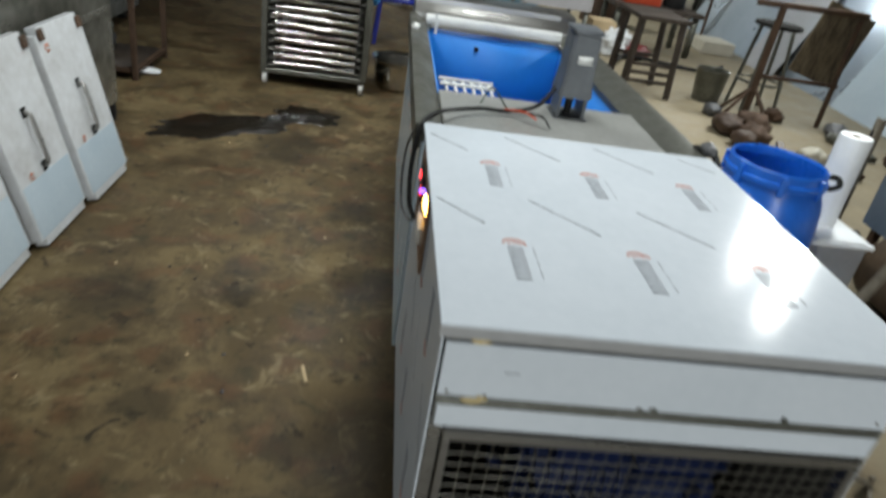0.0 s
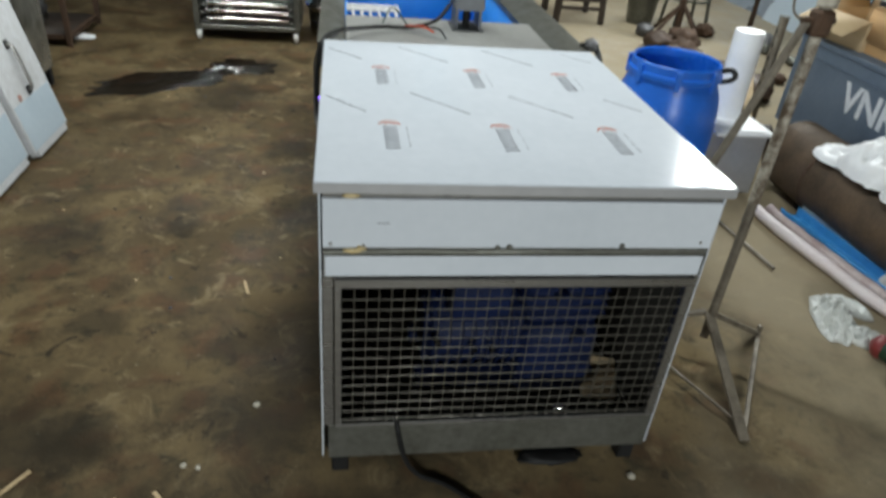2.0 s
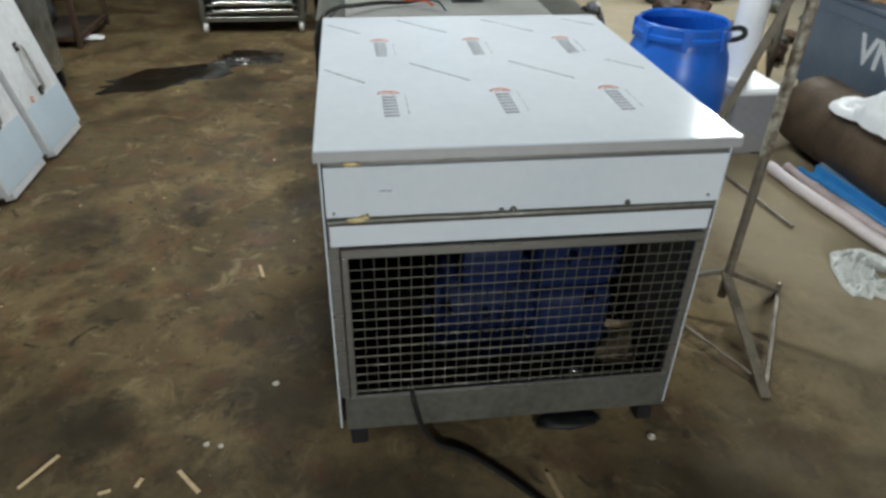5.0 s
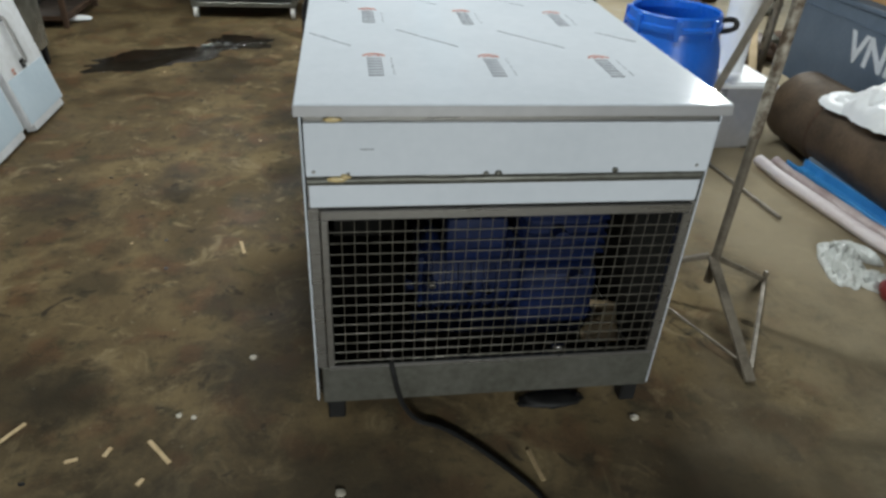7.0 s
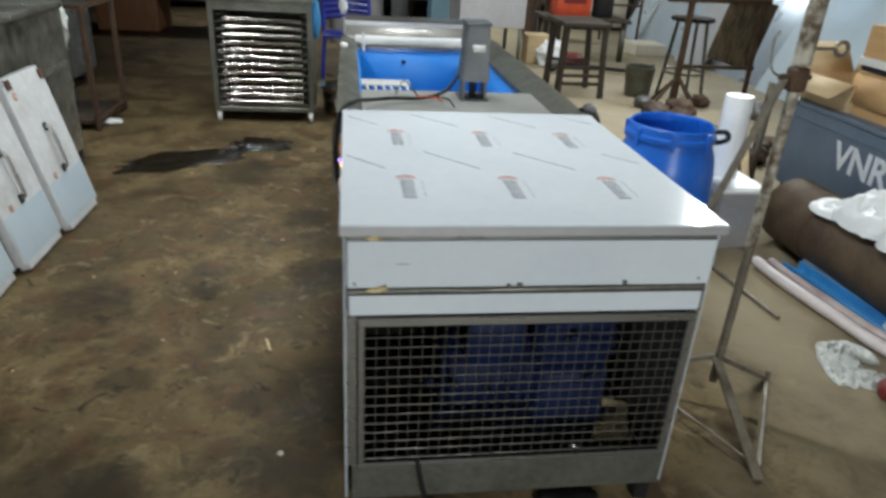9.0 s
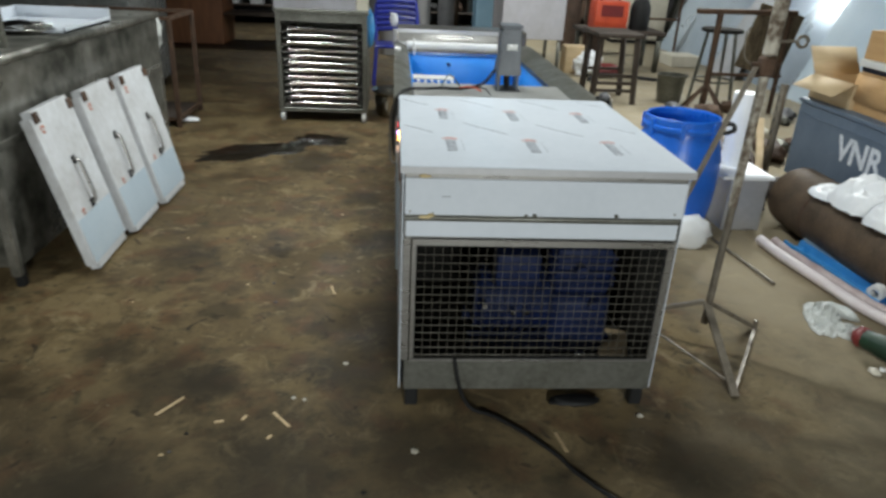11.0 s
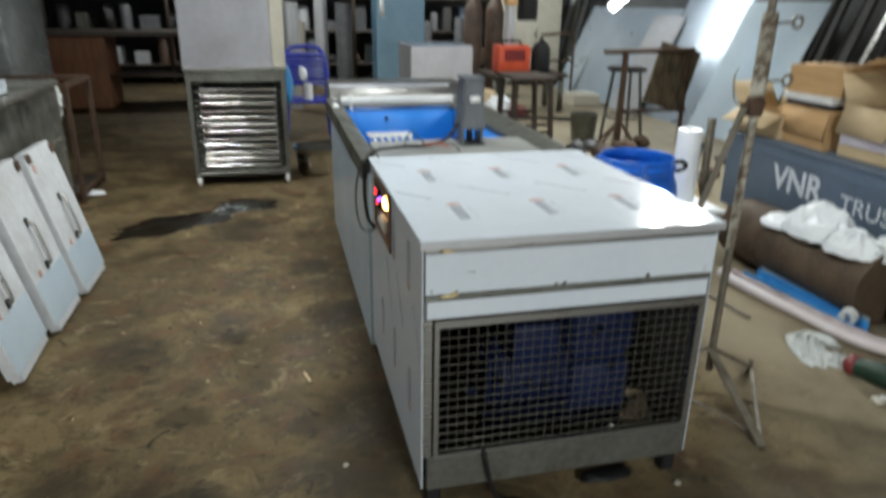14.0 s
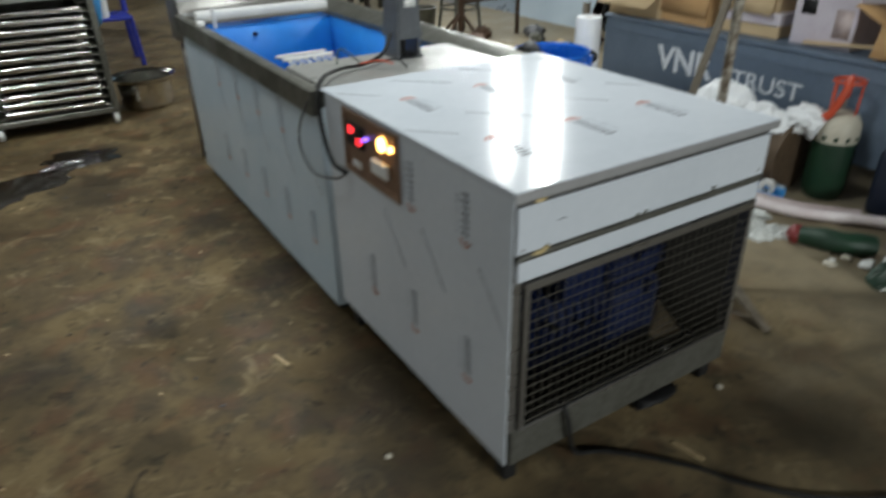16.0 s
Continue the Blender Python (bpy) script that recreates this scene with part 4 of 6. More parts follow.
single("maroon_cap", lump((2.155, 1.375, 0.045), (0.045, 0.04, 0.045), 4, 0.15, 2, 3, 0.0), M_MAROON, "dull red cap at the end of a green roll", "cap")
single("green_rag", drape((2.19, 0.93, 0.002), (0.14, 0.10, 0.07), 12, 0.7, 2.2, 30), M_GREEN, "dark green crumpled sheet among scraps", "sheet")
random.seed(11)
for k in range(14):
    x, y = random.uniform(2.07, 2.34), random.uniform(0.90, 1.20)
    s = random.uniform(0.014, 0.034)
    single("paper_scrap", lump((x, y, s * 0.4), (s, s * random.uniform(0.6, 1.3), s * 0.45), 20 + k, 0.4, 2.5, 2, 0.001, 0.6), random.choice((M_CLOTH, M_CREAM, M_WHITE)), "crumpled pale scrap on the floor", "scrap", "floor scraps")
single("plastic_bundle", drape((2.52, 0.98, 0.002), (0.16, 0.14, 0.17), 15, 0.6, 2.0, 36), M_PINK, "bundle of pinkish clear plastic on the floor", "bundle")

gas = thing("gas_cylinder", "squat gas cylinder, dark green below, cream shoulder", "gas cylinder", (2.765, 1.625, 0))
GX, GY = 2.765, 1.625
part("body", lathe([(0, 0.02), (0.105, 0.0), (0.12, 0.02), (0.13, 0.06), (0.13, 0.30), (0.1305, 0.305)], (GX, GY, 0), 36), M_GREEN, gas)
part("shoulder", lathe([(0.1305, 0.305), (0.131, 0.36), (0.126, 0.40), (0.10, 0.435), (0.06, 0.455), (0.0, 0.46)], (GX, GY, 0), 36), M_CREAM, gas, "cream painted shoulder")
for i in range(12):
    a = 2 * math.pi * i / 12
    b = boxm(-0.013, 0.013, 0.130, 0.1335, 0.318, 0.342, 0.001)
    b.transform(Matrix.Translation((GX, GY, 0)) @ Matrix.Rotation(a, 4, "Z"))
    part("painted_mark", b, M_GREEN, gas)
part("neck_ring", tube([(GX + 0.085 * math.cos(a), GY + 0.085 * math.sin(a), 0.60) for a in [2 * math.pi * i / 20 for i in range(21)]], 0.010, 8), M_ORANGE, gas, "orange guard ring")
for a in (0.6, 2.7, 4.8):
    part("ring_stay", bar((GX + 0.08 * math.cos(a), GY + 0.08 * math.sin(a), 0.44), (GX + 0.085 * math.cos(a), GY + 0.085 * math.sin(a), 0.60), 0.03, 0.006), M_ORANGE, gas)
part("valve", tube([(GX, GY, 0.45), (GX, GY, 0.53)], 0.016, 10), M_STEEL, gas)
part("rubber_hose", tube([(GX, GY, 0.53), (GX - 0.05, GY - 0.03, 0.62), (GX - 0.09, GY - 0.03, 0.55), (GX - 0.11, GY + 0.01, 0.45), (GX - 0.13, GY + 0.06, 0.42)], 0.022, 10, 6), M_ORANGE, gas, "orange rubber hose")
gas.scale = (0.80, 0.80, 1.0)
single("white_cloth", lump((2.66, 1.74, 0.40), (0.07, 0.10, 0.07), 33, 0.35, 2.4, 4, None, 0.6), M_CLOTH, "white rag stuffed beside the gas cylinder", "rag")
can = thing("jerrycan", "dark navy plastic jerrycan on the floor", "jerrycan", (2.85, 1.22, 0))
part("body", boxm(2.70, 2.875, 1.02, 1.38, 0.0, 0.34, 0.04, 3), M_NAVY, can)
part("grip", tube([(2.785, 1.12, 0.33), (2.785, 1.13, 0.39), (2.785, 1.24, 0.39), (2.785, 1.25, 0.33)], 0.015, 8, 4), M_NAVY, can)
part("cap", lathe([(0.03, 0), (0.03, 0.03), (0, 0.03)], (2.785, 1.32, 0.335), 16), M_BLACK, can)

# tripod stand
st = thing("tripod_stand", "worn mild-steel tripod stand with a flat brace", "stand", (1.435, 1.40, 0))
PX, PY = 1.435, 1.395
part("pole", tube([(PX + 0.008, PY - 0.013, 0.105), (PX + 0.021, PY + 0.0, 0.8), (PX + 0.042, PY + 0.02, 2.05)], 0.0145, 12), M_STAND, st)
part("sleeve", tube([(PX + 0.029, PY + 0.005, 1.195), (PX + 0.034, PY + 0.011, 1.47)], 0.026, 14, 0, 0.0), M_FLAKE, st, "flaking pale sleeve on the pole")
part("sleeve", tube([(PX + 0.017, PY - 0.004, 0.62), (PX + 0.0275, PY + 0.004, 1.118)], 0.0165, 12), M_FLAKE, st, "pale flaking paint on the pole")
part("clamp", join(boxm(PX + 0.0, PX + 0.052, PY - 0.02, PY + 0.03, 1.12, 1.19, 0.008), tube([(PX - 0.03, PY + 0.006, 1.16), (PX + 0.07, PY + 0.008, 1.16)], 0.008, 8)), M_RUST, st)
part("leg", bar((PX, PY - 0.01, 0.20), (1.418, 1.00, 0.012), 0.032, 0.012), M_STAND, st)
part("leg", bar((PX + 0.005, PY, 0.20), (1.745, 1.505, 0.012), 0.018), M_STAND, st)
part("leg", bar((PX - 0.005, PY, 0.20), (1.20, 1.50, 0.09), 0.018), M_STAND, st)
part("foot_bar", bar((1.75, 1.51, 0.045), (1.75, 1.51, 0.0), 0.016), M_STAND, st)
part("foot_bar", bar((1.20, 1.50, 0.10), (1.20, 1.50, 0.0), 0.016), M_STAND, st)
part("link", bar((1.742, 1.495, 0.012), (1.43, 1.03, 0.022), 0.014), M_STAND, st)
part("link", bar((1.20, 1.49, 0.06), (1.425, 1.05, 0.03), 0.008), M_STAND, st)
part("brace", bar((PX + 0.002, PY + 0.02, 1.165), (1.088, 1.46, 0.006), 0.032, 0.010), M_STAND, st, "flat diagonal brace")
for z in (1.24, 1.435):
    part("hook_rod", tube([(PX + 0.03, PY + 0.008, z), (PX + 0.115, PY - 0.005, z + 0.005)], 0.005, 8), M_STAND, st)
    ring = [(PX + 0.133 + 0.019 * math.cos(a), PY - 0.005, z + 0.005 + 0.019 * math.sin(a)) for a in [2 * math.pi * i / 14 for i in range(15)]]
    part("hook_ring", tube(ring, 0.006, 8), M_STAND, st)
part("crank_hook", tube([(PX - 0.03, PY + 0.006, 1.16), (PX - 0.06, PY + 0.008, 1.185), (PX - 0.07, PY + 0.01, 1.26), (PX - 0.058, PY + 0.01, 1.285)], 0.0032, 8, 4), M_STAND, st)
single("steel_rod", tube([(2.0, 2.52, 0.010), (2.068, 1.94, 0.010)], 0.0095, 10), M_STAND, "steel rod lying on the floor", "rod")

# lettered bench with cartons
BX, BY0, BY1, BZ0, BZ1 = 2.885, 0.75, 3.42, 0.16, 0.655
bench = thing("painted_bench", "blue-grey painted steel bench with white lettering", "bench", (3.2, 2.1, 0))
part("front_panel", boxm(BX, BX + 0.02, BY0, BY1, BZ0, BZ1, 0.004), M_BENCH, bench)
part("bench_top", boxm(BX - 0.012, BX + 0.75, BY0 - 0.01, BY1 + 0.01, BZ1, BZ1 + 0.025, 0.004), M_BENCH, bench)
part("end_panel", boxm(BX + 0.022, BX + 0.74, BY1 - 0.02, BY1 - 0.004, BZ0, BZ1 - 0.002), M_BENCH, bench)
part("end_panel", boxm(BX + 0.022, BX + 0.74, BY0 + 0.004, BY0 + 0.02, BZ0, BZ1 - 0.002), M_BENCH, bench)
part("top_seam", boxm(BX - 0.006, BX, BY0, BY1, BZ1 - 0.075, BZ1 - 0.068, 0.002), M_BENCH, bench)
for y in (BY0 + 0.05, BY1 - 0.09):
    for x in (BX + 0.04, BX + 0.66):
        part("leg", boxm(x, x + 0.045, y, y + 0.045, 0, BZ0 + 0.02, 0.004), M_RUST, bench)


def lettering(text, size, y_left, z_base, bold=0.0, squeeze=1.0, slope=0.0):
    cu = bpy.data.curves.new("lettering", "FONT")
    cu.body, cu.size, cu.extrude, cu.offset = text, size, 0.0006, bold
    tmp = bpy.data.objects.new("tmp", cu)
    scene.collection.objects.link(tmp)
    bpy.context.view_layer.update()
    me = bpy.data.meshes.new_from_object(tmp.evaluated_get(bpy.context.evaluated_depsgraph_get()))
    bpy.data.objects.remove(tmp)
    me.transform(Matrix(((0, 0, -1, BX - 0.0012), (-squeeze, 0, 0, y_left), (slope, 1, 0, z_base), (0, 0, 0, 1))))
    me.materials.clear()
    me.materials.append(M_LETTER)
    ob = new("lettering", me)
    ob.parent = bench
    ob.matrix_parent_inverse = Matrix.Translation(-bench.location)
    ob["label"] = "white painted lettering"
    return ob


lettering("VNR", 0.205, 2.925, 0.405, 0.006, 1.02)
lettering("TRUST", 0.135, 2.365, 0.405, 0.001, 1.10)


def carton(at, w, d, h, turn, material, label, flaps=(70, 110, 60, 120), tilt=0.0):
    """An open carton with thin walls and bent flaps."""
    ob = thing("carton", label, "carton", group="cartons on the bench")
    t = 0.006
    part("body", join(boxm(-w / 2, w / 2, -d / 2, -d / 2 + t, 0, h), boxm(-w / 2, w / 2, d / 2 - t, d / 2, 0, h), boxm(-w / 2, -w / 2 + t, -d / 2 + t, d / 2 - t, 0, h),
                      boxm(w / 2 - t, w / 2, -d / 2 + t, d / 2 - t, 0, h), boxm(-w / 2 + t, w / 2 - t, -d / 2 + t, d / 2 - t, 0, t)), material, ob)
    for k, (ang, ln, wd) in enumerate(zip(flaps, (d / 2, w / 2, d / 2, w / 2), (w, d, w, d))):
        if ang is None:
            continue
        f = boxm(-wd / 2 + 0.004, wd / 2 - 0.004, -0.002, 0.002, 0, ln * 0.95)
        base = Matrix.Rotation(math.pi / 2 * k, 4, "Z") @ Matrix.Translation((0, -(d if k % 2 == 0 else w) / 2 + 0.003, h)) @ Matrix.Rotation(math.radians(ang), 4, "X")
        f.transform(base)
        part("flap", f, material, ob)
    ob.matrix_basis = pose(*at, tilt, 0, turn)
    return ob


TB = BZ1 + 0.025
carton((3.12, 3.245, TB), 0.34, 0.42, 0.155, 3, M_CARD2, "open brown carton with bent flaps on the bench", (None, 15, 35, 118))
carton((3.15, 2.86, TB), 0.34, 0.42, 0.225, -3, M_CARD, "brown carton with its front flap hanging", (-89, None, -89, 172))
single("blue_folder", boxm(3.00, 3.27, 2.69, 3.07, TB + 0.236, TB + 0.262, 0.003), M_NAVY, "dark blue folder under a white pack", "folder")
single("flat_pack", boxm(2.985, 3.29, 2.68, 3.09, TB + 0.264, TB + 0.306, 0.004), M_WHITE, "white flat pack on a blue folder", "pack")
carton((3.20, 2.89, TB + 0.307), 0.36, 0.42, 0.165, 4, M_CARD, "brown carton stacked on a white pack", (68, -89, -88, -88))
single("flat_pack", boxm(2.985, 3.33, 2.20, 2.57, TB, TB + 0.068, 0.004), M_CARD2, "flat brown pack on the bench", "pack")
single("flat_pack", boxm(2.975, 3.33, 2.19, 2.56, TB + 0.070, TB + 0.136, 0.004), M_PRINT, "flat printed white and violet pack under a carton", "pack")
carton((3.17, 2.40, TB + 0.138), 0.36, 0.37, 0.155, -4, M_CARD2, "large pale open carton on flat packs", (105, 20, 25, 168))
ap = thing("appliance_carton", "white and violet printed carton with a blue top", "carton", (3.1, 1.95, TB))
part("body", boxm(2.98, 3.28, 1.78, 2.12, TB, TB + 0.28, 0.005), M_PRINT, ap)
part("blue_top", boxm(2.976, 3.284, 1.776, 2.124, TB + 0.28, TB + 0.315, 0.004), M_INKBLUE, ap)
part("printed_picture", boxm(2.9785, 2.98, 2.00, 2.08, TB + 0.16, TB + 0.235), M_BLACK, ap)
part("printed_picture", boxm(2.9785, 2.98, 1.80, 1.89, TB + 0.06, TB + 0.20), M_PINK, ap)
carton((3.14, 1.50, TB), 0.34, 0.34, 0.16, 10, M_CARD, "brown carton beside the printed one", (120, None, 60, 150))
single("wooden_lath", bar((2.96, 2.02, TB + 0.02), (2.98, 1.62, TB + 0.05), 0.03, 0.015), M_CARD2, "raw wooden lath lying across the bench", "lath")
random.seed(21)
for k in range(16):
    x, y, s = random.uniform(3.4, 3.62), random.uniform(0.95, 2.6), random.uniform(0.05, 0.11)
    single("bundled_sack", lump((x, y, TB + s * 0.8), (s, s * 1.2, s), 40 + k, 0.3, 2, 3, TB + 0.001, 0.5), random.choice((M_GREYCLUT, M_BROWNCLUT, M_CREAM, M_GREYCLUT, M_SHEET2)), "bundled dusty sack on the bench", "sack", "bench clutter")
for k in range(9):
    x, y, s = random.uniform(3.0, 3.3), random.uniform(0.85, 1.3), random.uniform(0.04, 0.09)
    single("bench_clutter", lump((x, y, TB + s * 0.7), (s, s, s * 0.8), 60 + k, 0.3, 2, 3, TB + 0.001, 0.4), random.choice((M_BROWNCLUT, M_ORANGE, M_CREAM, M_GREYCLUT)), "small dusty bundle on the bench", "bundle", "bench clutter")
# perforated angle beside the bench
ang = thing("slotted_angle", "rusty slotted steel angle standing beside the bench", "steel angle", (2.82, 3.55, 0))
part("flange", boxm(2.80, 2.84, 3.53, 3.535, 0, 0.74), M_STAND, ang)
part("flange", boxm(2.80, 2.804, 3.535, 3.57, 0, 0.74), M_STAND, ang)
for i in range(8):
    part("slot", boxm(2.7985, 2.80, 3.545, 3.558, 0.07 + 0.08 * i, 0.105 + 0.08 * i), M_BLACK, ang)

# ---- left of the machine ----
LT = thing("steel_table", "grimy stainless work table with closed sides", "work table", (-2.2, 3.0, 0))
part("front_side", boxm(-1.535, -1.52, 1.83, 4.05, 0.10, 0.955, 0.004), M_TABLE, LT)
part("end_side", boxm(-3.2, -1.537, 1.835, 1.85, 0.10, 0.955, 0.004), M_TABLE, LT)
part("end_side", boxm(-3.2, -1.537, 4.02, 4.035, 0.10, 0.955, 0.004), M_TABLE, LT)
part("table_top", boxm(-3.2, -1.505, 1.81, 4.07, 0.957, 1.0, 0.012, 2), M_TABLE, LT, "dented steel top with a rolled edge")
part("corner_post", boxm(-1.56, -1.5165, 1.815, 1.86, 0.06, 0.956, 0.006), M_TABLE, LT)
for x, y in ((-1.56, 1.84), (-1.56, 3.98), (-3.15, 1.84), (-3.15, 3.98)):
    part("leg", boxm(x, x + 0.04, y, y + 0.04, 0, 0.1, 0.004), M_BLACK, LT)
part("stiffener", boxm(-1.52, -1.512, 1.87, 4.03, 0.62, 0.66, 0.003), M_TABLE, LT)
tbox = thing("steel_tray", "shallow white film-covered steel tray on the table", "tray", (-1.75, 3.0, 1.0))
part("shell", join(boxm(-2.1, -1.56, 2.75, 3.35, 1.001, 1.012), boxm(-2.1, -1.56, 3.34, 3.355, 1.001, 1.075), boxm(-2.1, -2.09, 2.75, 3.34, 1.001, 1.07), boxm(-1.57, -1.56, 2.75, 3.34, 1.001, 1.03)), M_FILM, tbox)
single("folded_offcut", lump((-1.75, 2.72, 1.03), (0.14, 0.1, 0.03), 71, 0.3, 2, 3, 1.001, 0.5), M_SHINY, "bent steel offcut on the table", "offcut")
up = thing("upright_frame", "stainless upright frame with a film-covered panel", "frame", (-1.72, 2.15, 1.0))
part("upright", boxm(-1.62, -1.585, 2.20, 2.235, 1.001, 2.3, 0.004), M_GRIME, up)
part("upright", boxm(-1.74, -1.705, 2.20, 2.235, 1.001, 2.3, 0.004), M_GRIME, up)
part("panel", boxm(-2.4, -1.745, 2.205, 2.22, 1.06, 2.3, 0.003), M_FILM, up)
part("cross_bar", boxm(-1.705, -1.62, 2.205, 2.23, 1.06, 1.10, 0.003), M_STEEL, up)
part("leg", boxm(-1.79, -1.765, 2.19, 2.205, 1.001, 1.07), M_STEEL, up)


def door_panel(y0, width, foot_x, turn, height=0.80):
    """A leaning insulated door: folded steel skin, notched lower corners, bar handle with end caps."""
    ob = thing("door_panel", "film-covered steel door leaning on the table, notched corners", "door panel", group="leaning door panels")
    w, n = width, 0.03
    pts = [(n, 0), (w - n, 0), (w - n, n), (w, n), (w, height - n), (w - n, height - n), (w - n, height), (n, height), (n, height - n), (0, height - n), (0, n), (n, n)]
    skin = flat_poly(pts, 0.045, Matrix(((0, 0, 1, 0), (1, 0, 0, 0), (0, 1, 0, 0), (0, 0, 0, 1))))
    bmesh.ops.recalc_face_normals(skin, faces=skin.faces[:])
    part("skin", skin, M_SMEAR, ob)
    # the floor mirrored low on the door, put into a strip's colour
    part("lower_skin", boxm(0.0455, 0.0475, 0.012, w - 0.012, 0.035, 0.25, 0.001), M_FILM2, ob, "duller strip coloured as the floor's reflection")
    h = part("handle", tube([(0.046, w * 0.5, 0.275), (0.066, w * 0.5, 0.285), (0.070, w * 0.5, 0.32), (0.070, w * 0.5, 0.44), (0.066, w * 0.5, 0.485), (0.046, w * 0.5, 0.495)], 0.009, 10, 4), M_STEEL, ob, "dull steel bar handle")
    part("handle_plate", boxm(0.0465, 0.05, w * 0.5 - 0.018, w * 0.5 + 0.018, 0.255, 0.295, 0.001), M_BLACK, h)
    part("handle_plate", boxm(0.0465, 0.05, w * 0.5 - 0.018, w * 0.5 + 0.018, 0.475, 0.515, 0.001), M_BLACK, h)
    for y, z in ((0.03, height - 0.05), (w - 0.045, height - 0.06)):
        part("hinge_block", boxm(0.046, 0.056, y - 0.008, y + 0.036, z - 0.006, z + 0.042, 0.003), M_RUST, ob, "greasy brown corner block")
    part("sticker", flat_poly(arc_band(0.008, 0.02, 0, 330, 14, (0.07, height - 0.09)), 0.0006, Matrix(((0, 0, 1, 0.0458), (1, 0, 0, 0), (0, 1, 0, 0), (0, 0, 0, 1)))), M_INKDULL, ob)
    part("sticker", flat_poly(arc_band(0.006, 0.016, 0, 330, 14, (0.10, 0.27)), 0.0006, Matrix(((0, 0, 1, 0.0478), (1, 0, 0, 0), (0, 1, 0, 0), (0, 0, 0, 1)))), M_INKDULL, ob)
    lean = math.degrees(math.asin(min(0.9, 0.18 / height)))
    ob.matrix_basis = pose(foot_x, y0, 0.005, 0, -lean, turn)
    return ob


door_panel(1.99, 0.43, -1.30, 2, 0.77)
door_panel(2.45, 0.42, -1.285, 0, 0.77)
door_panel(2.895, 0.42, -1.265, -1, 0.77)

# brown table frame beyond
ft = thing("iron_table_frame", "rusty iron table frame with a low shelf", "table frame", (-2.0, 5.0, 0))
for x, y in ((-1.69, 4.78), (-1.69, 5.44), (-2.7, 4.78), (-2.7, 5.44)):
    part("leg", boxm(x, x + 0.035, y, y + 0.035, 0, 0.86, 0.003), M_RUST, ft)
part("top_rail", join(boxm(-2.7, -1.655, 4.78, 4.815, 0.862, 0.89), boxm(-2.7, -1.655, 5.44, 5.475, 0.862, 0.89), boxm(-1.69, -1.655, 4.815, 5.44, 0.862, 0.89), boxm(-2.7, -2.665, 4.815, 5.44, 0.862, 0.89)), M_RUST, ft)
part("low_rail", join(boxm(-1.688, -1.657, 4.815, 5.44, 0.05, 0.08), boxm(-2.7, -1.7, 4.79, 4.81, 0.05, 0.08)), M_RUST, ft)
part("shelf", boxm(-2.66, -1.70, 4.82, 5.43, 0.06, 0.075), M_DARKWOOD, ft)
random.seed(5)
for k in range(7):
    x, y, s = random.uniform(-2.5, -1.8), random.uniform(4.9, 5.35), random.uniform(0.06, 0.12)
    single("shelf_clutter", lump((x, y, 0.077 + s * 0.8), (s, s, s * random.uniform(0.7, 1.6)), 80 + k, 0.35, 2.4, 3, 0.077, 0.3), random.choice((M_GREYCLUT, M_BLACK, M_GRIME)), "greasy machine part on a low shelf", "machine part", "low shelf parts")
single("plastic_sheet", lump((-1.55, 4.13, 0.86), (0.025, 0.05, 0.12), 90, 0.4, 2, 4, None, 0.6), M_HAZE, "torn clear plastic hanging from the table", "plastic sheet")
single("white_offcut", lump((-1.66, 5.0, 0.02), (0.10, 0.05, 0.02), 91, 0.2, 2, 3, 0.001), M_CLOTH, "pale offcut on the floor", "offcut")
wm = thing("wrapped_machine", "tall machine wrapped in dusty plastic", "machine", (-2.8, 6.0, 0))
part("body", boxm(-3.95, -2.26, 5.62, 6.7, 0.1, 2.5, 0.03, 2), M_WRAP, wm)
part("vent_grille", join(*[boxm(-3.0, -2.34, 5.605, 5.62, 1.05 + 0.03 * i, 1.066 + 0.03 * i) for i in range(10)]), M_GREYCLUT, wm)
for x, y in ((-3.8, 5.7), (-2.4, 5.7), (-3.8, 6.6), (-2.4, 6.6)):
    part("foot", boxm(x - 0.04, x + 0.04, y - 0.04, y + 0.04, 0, 0.1), M_BLACK, wm)


# ---- behind the machine ----
RX0, RX1, RY0, RY1, RZ = -0.885, -0.105, 5.13, 5.75, 0.96
rk = thing("tray_trolley", "stainless tray trolley on castors, full of trays", "trolley", (-0.5, 5.44, 0))
for x in (RX0, RX1 - 0.04):
    for y in (RY0, RY1 - 0.04):
        part("post", boxm(x, x + 0.04, y, y + 0.04, 0.10, RZ - 0.03, 0.004), M_DULL, rk)
part("top_frame", join(boxm(RX0 - 0.01, RX1 + 0.01, RY0 - 0.01, RY1 + 0.01, RZ - 0.03, RZ, 0.004), boxm(RX0 + 0.04, RX1 - 0.04, RY0 + 0.004, RY0 + 0.02, RZ - 0.10, RZ - 0.032)), M_DULL, rk)
part("bottom_frame", boxm(RX0, RX1, RY0 + 0.002, RY1, 0.085, 0.12, 0.004), M_DULL, rk)
part("side_sheet", boxm(RX0 + 0.006, RX0 + 0.012, RY0 + 0.04, RY1 - 0.04, 0.12, RZ - 0.032), M_GRIME, rk)
part("side_sheet", boxm(RX1 - 0.012, RX1 - 0.006, RY0 + 0.04, RY1 - 0.04, 0.12, RZ - 0.032), M_GRIME, rk)
part("back_sheet", boxm(RX0 + 0.04, RX1 - 0.04, RY1 - 0.012, RY1 - 0.006, 0.12, RZ - 0.032), M_GRIME, rk)
